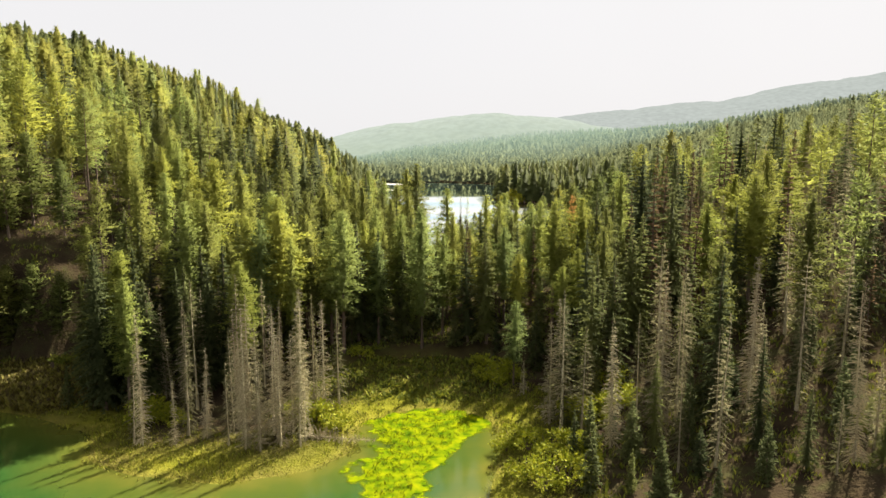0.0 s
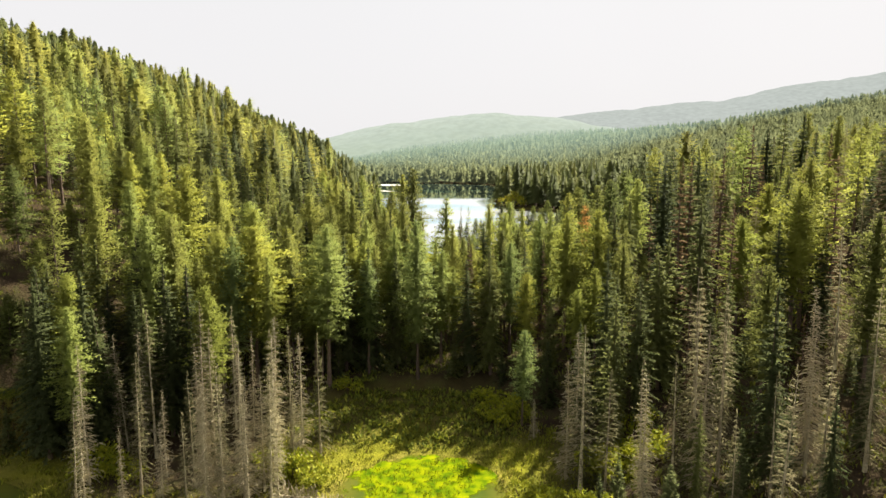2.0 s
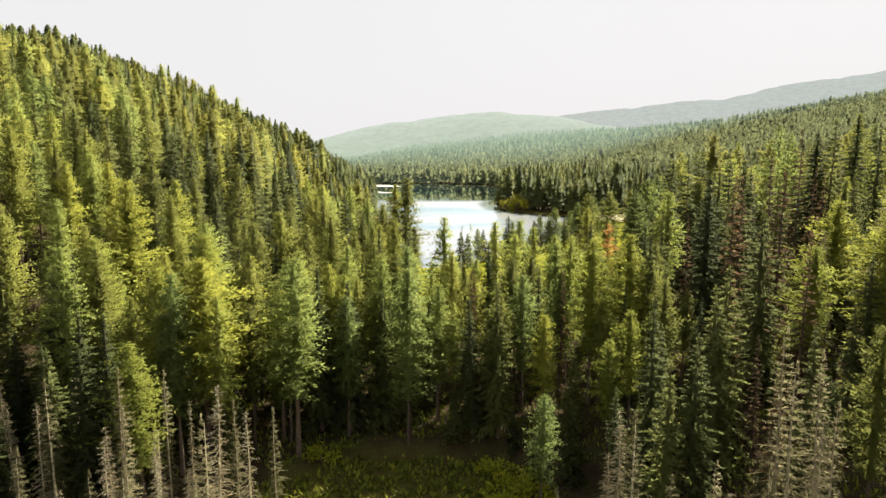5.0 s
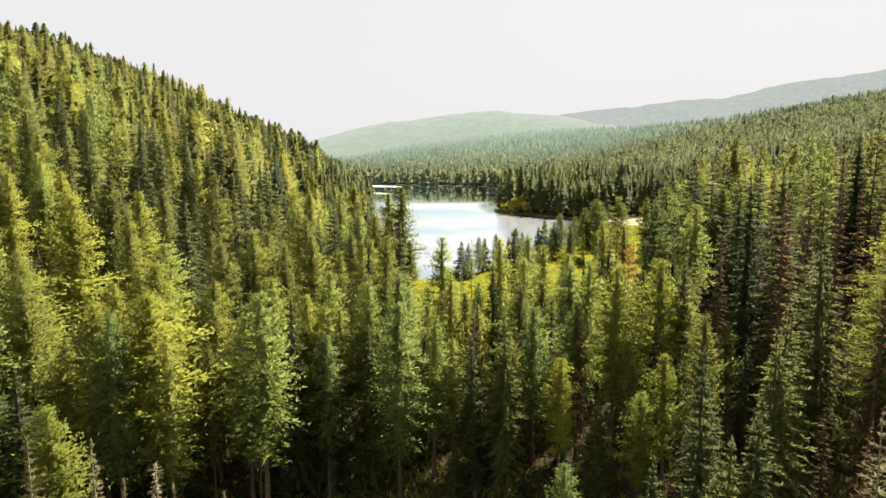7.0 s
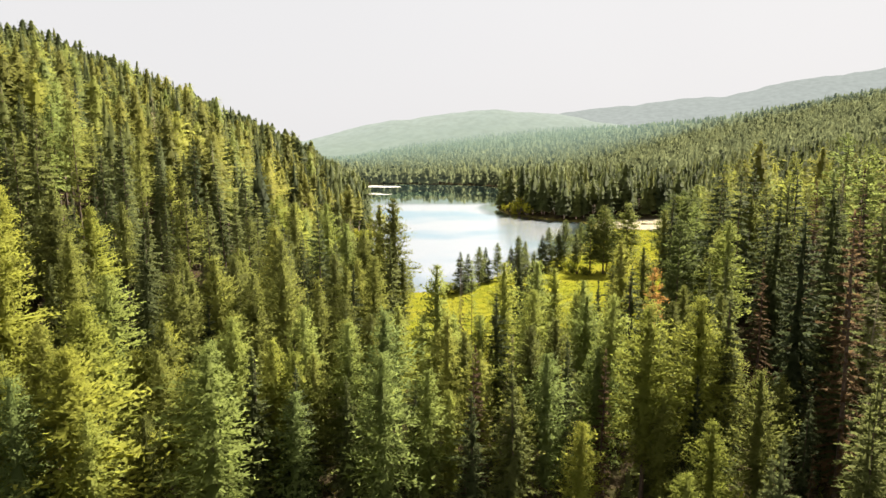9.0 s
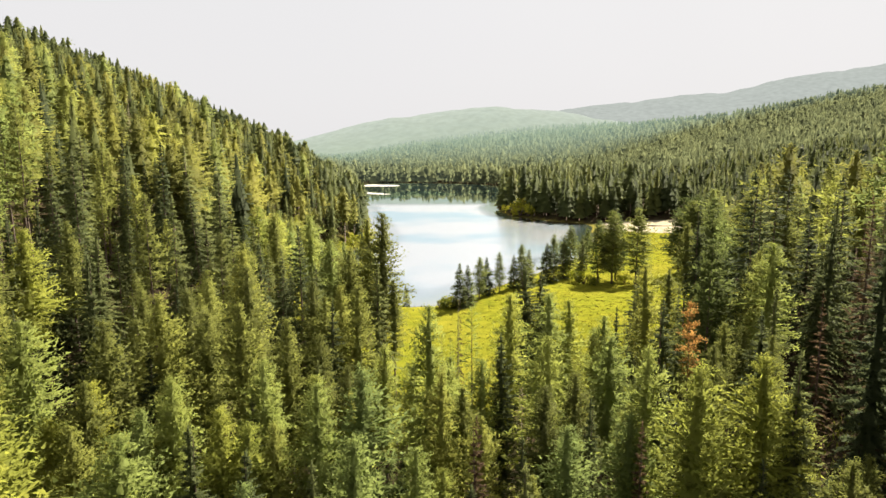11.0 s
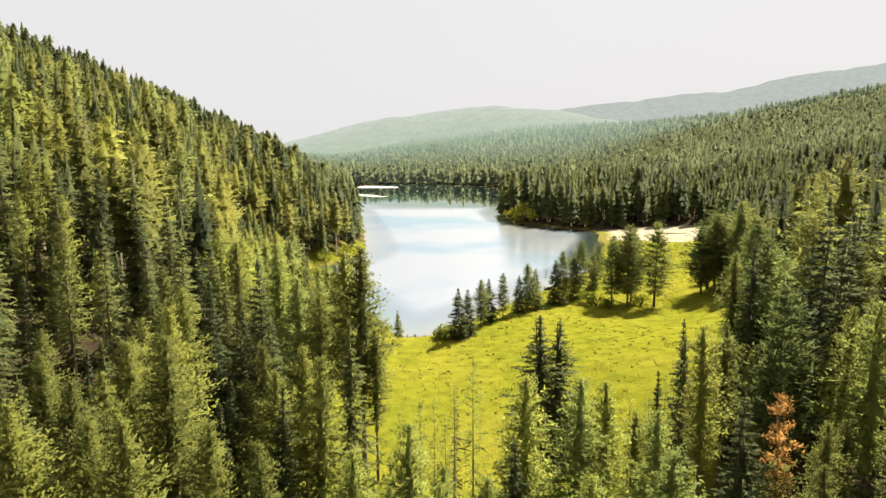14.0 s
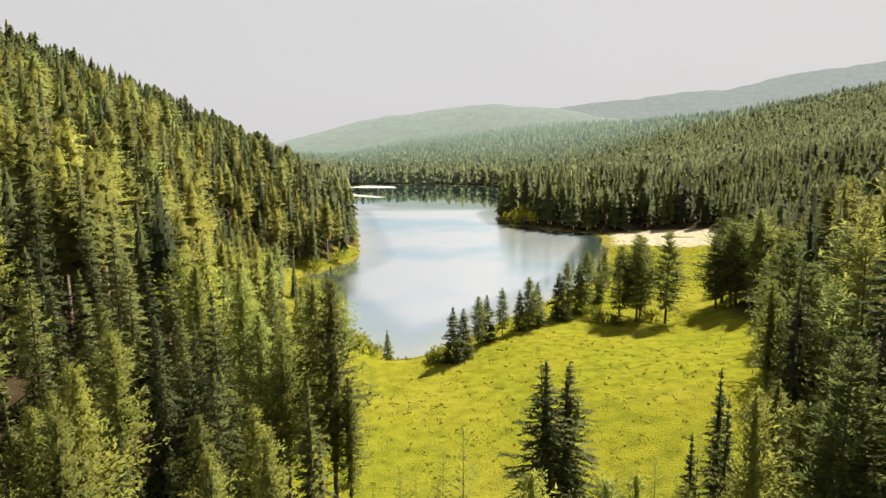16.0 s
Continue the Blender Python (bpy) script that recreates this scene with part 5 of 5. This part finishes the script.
# ---- dead wood lying about ----
def log(name, label, a, b, r0, r1, mat, twigs=0):
    a, b = Vector(a), Vector(b)
    ln = (b - a).length
    r = np.random.default_rng(int(ln * 100))
    tv, tt = trunk_shape(r, ln, r0, 8, 7, 0.0)
    rad = np.hypot(tv[:, :1], tv[:, 1:2])
    tv[:, :2] *= np.maximum(rad, r1) / np.maximum(rad, 1e-6)
    root = new(name)
    root.empty_display_size = 0.3
    part("stem", fast_mesh("stem", tv, tt, MAT[mat], smooth=True), root)
    if twigs:
        cv, ct = twig_shape(r, ln, twigs, 0.1, 1.1)
        part("crown", fast_mesh("log_crown", cv, ct, MAT[mat]), root, "bare grey twigs")
    root.matrix_basis = Matrix.Translation(a) @ (b - a).to_track_quat("Z", "Y").to_matrix().to_4x4()
    return tagged(root, label, "log", "fallen dead wood")


log("fallen_tree", "fallen dead grey tree lying across the bank", (-15.0, 62.0, -1.6), (-6.8, 61.4, -1.75), 0.11, 0.03, "grey", 260)
for i, (x0, y0, x1, y1) in enumerate([(-53, 75.5, -47.5, 77.0), (-52, 76.5, -48, 75.2), (-50.5, 77.5, -46.5, 75.8), (-54, 77.5, -50, 78.2), (-49, 78.0, -45.5, 77.3)]):
    za, zb = [float(q) for q in land(np.array([x0, x1]), np.array([y0, y1]))]
    log("driftwood_log", "bleached white driftwood log on the bank", (x0, y0, za + 0.12), (x1, y1, zb + 0.14 + 0.05 * i), 0.15, 0.06, "white")
log("beach_log", "dark weathered log lying on the sand beach", (95, 338, 0.75), (112, 334, 0.85), 0.42, 0.2, "bark", 0)


def sand_bar(name, label, poly, z):
    """A low mound of pale sand just out of the water."""
    p = np.array(poly, float)
    lo, hi = p.min(0) - 2, p.max(0) + 2
    ax, ay = np.meshgrid(np.linspace(lo[0], hi[0], 60), np.linspace(lo[1], hi[1], 60))
    d = signed(poly, ax, ay) + 2.2 * rumple(ax, ay, 4.0) + 1.8 * rumple(ax, ay, 1.7, 3.0)
    az = z + np.clip(-d * 0.06, -0.4, 0.5)
    k = np.arange(ax.size).reshape(ax.shape)
    q = np.stack([k[:-1, :-1], k[:-1, 1:], k[1:, 1:], k[1:, :-1]], -1).reshape(-1, 4)
    ob = new(name, fast_mesh(name, np.stack([ax.ravel(), ay.ravel(), az.ravel()], 1), q, MAT["sand"], smooth=True))
    return tagged(ob, label, "sand bar", kind="structure")


sand_bar("sand_bar", "pale sand bar at the lake's far end", [(-92, 655), (-84, 628), (-70, 612), (-50, 596), (-44, 602), (-58, 618), (-76, 640)], 0.05)
sand_bar("mud_flat", "bright shallow flats beyond the sand bar", [(-104, 752), (-70, 742), (-48, 738), (-52, 764), (-80, 782)], 0.2)

# set out the single trees
for root, spots in models.values():
    for m in spots[1:]:
        copy_thing(root, m)
    if spots:
        root.matrix_basis = spots[0]
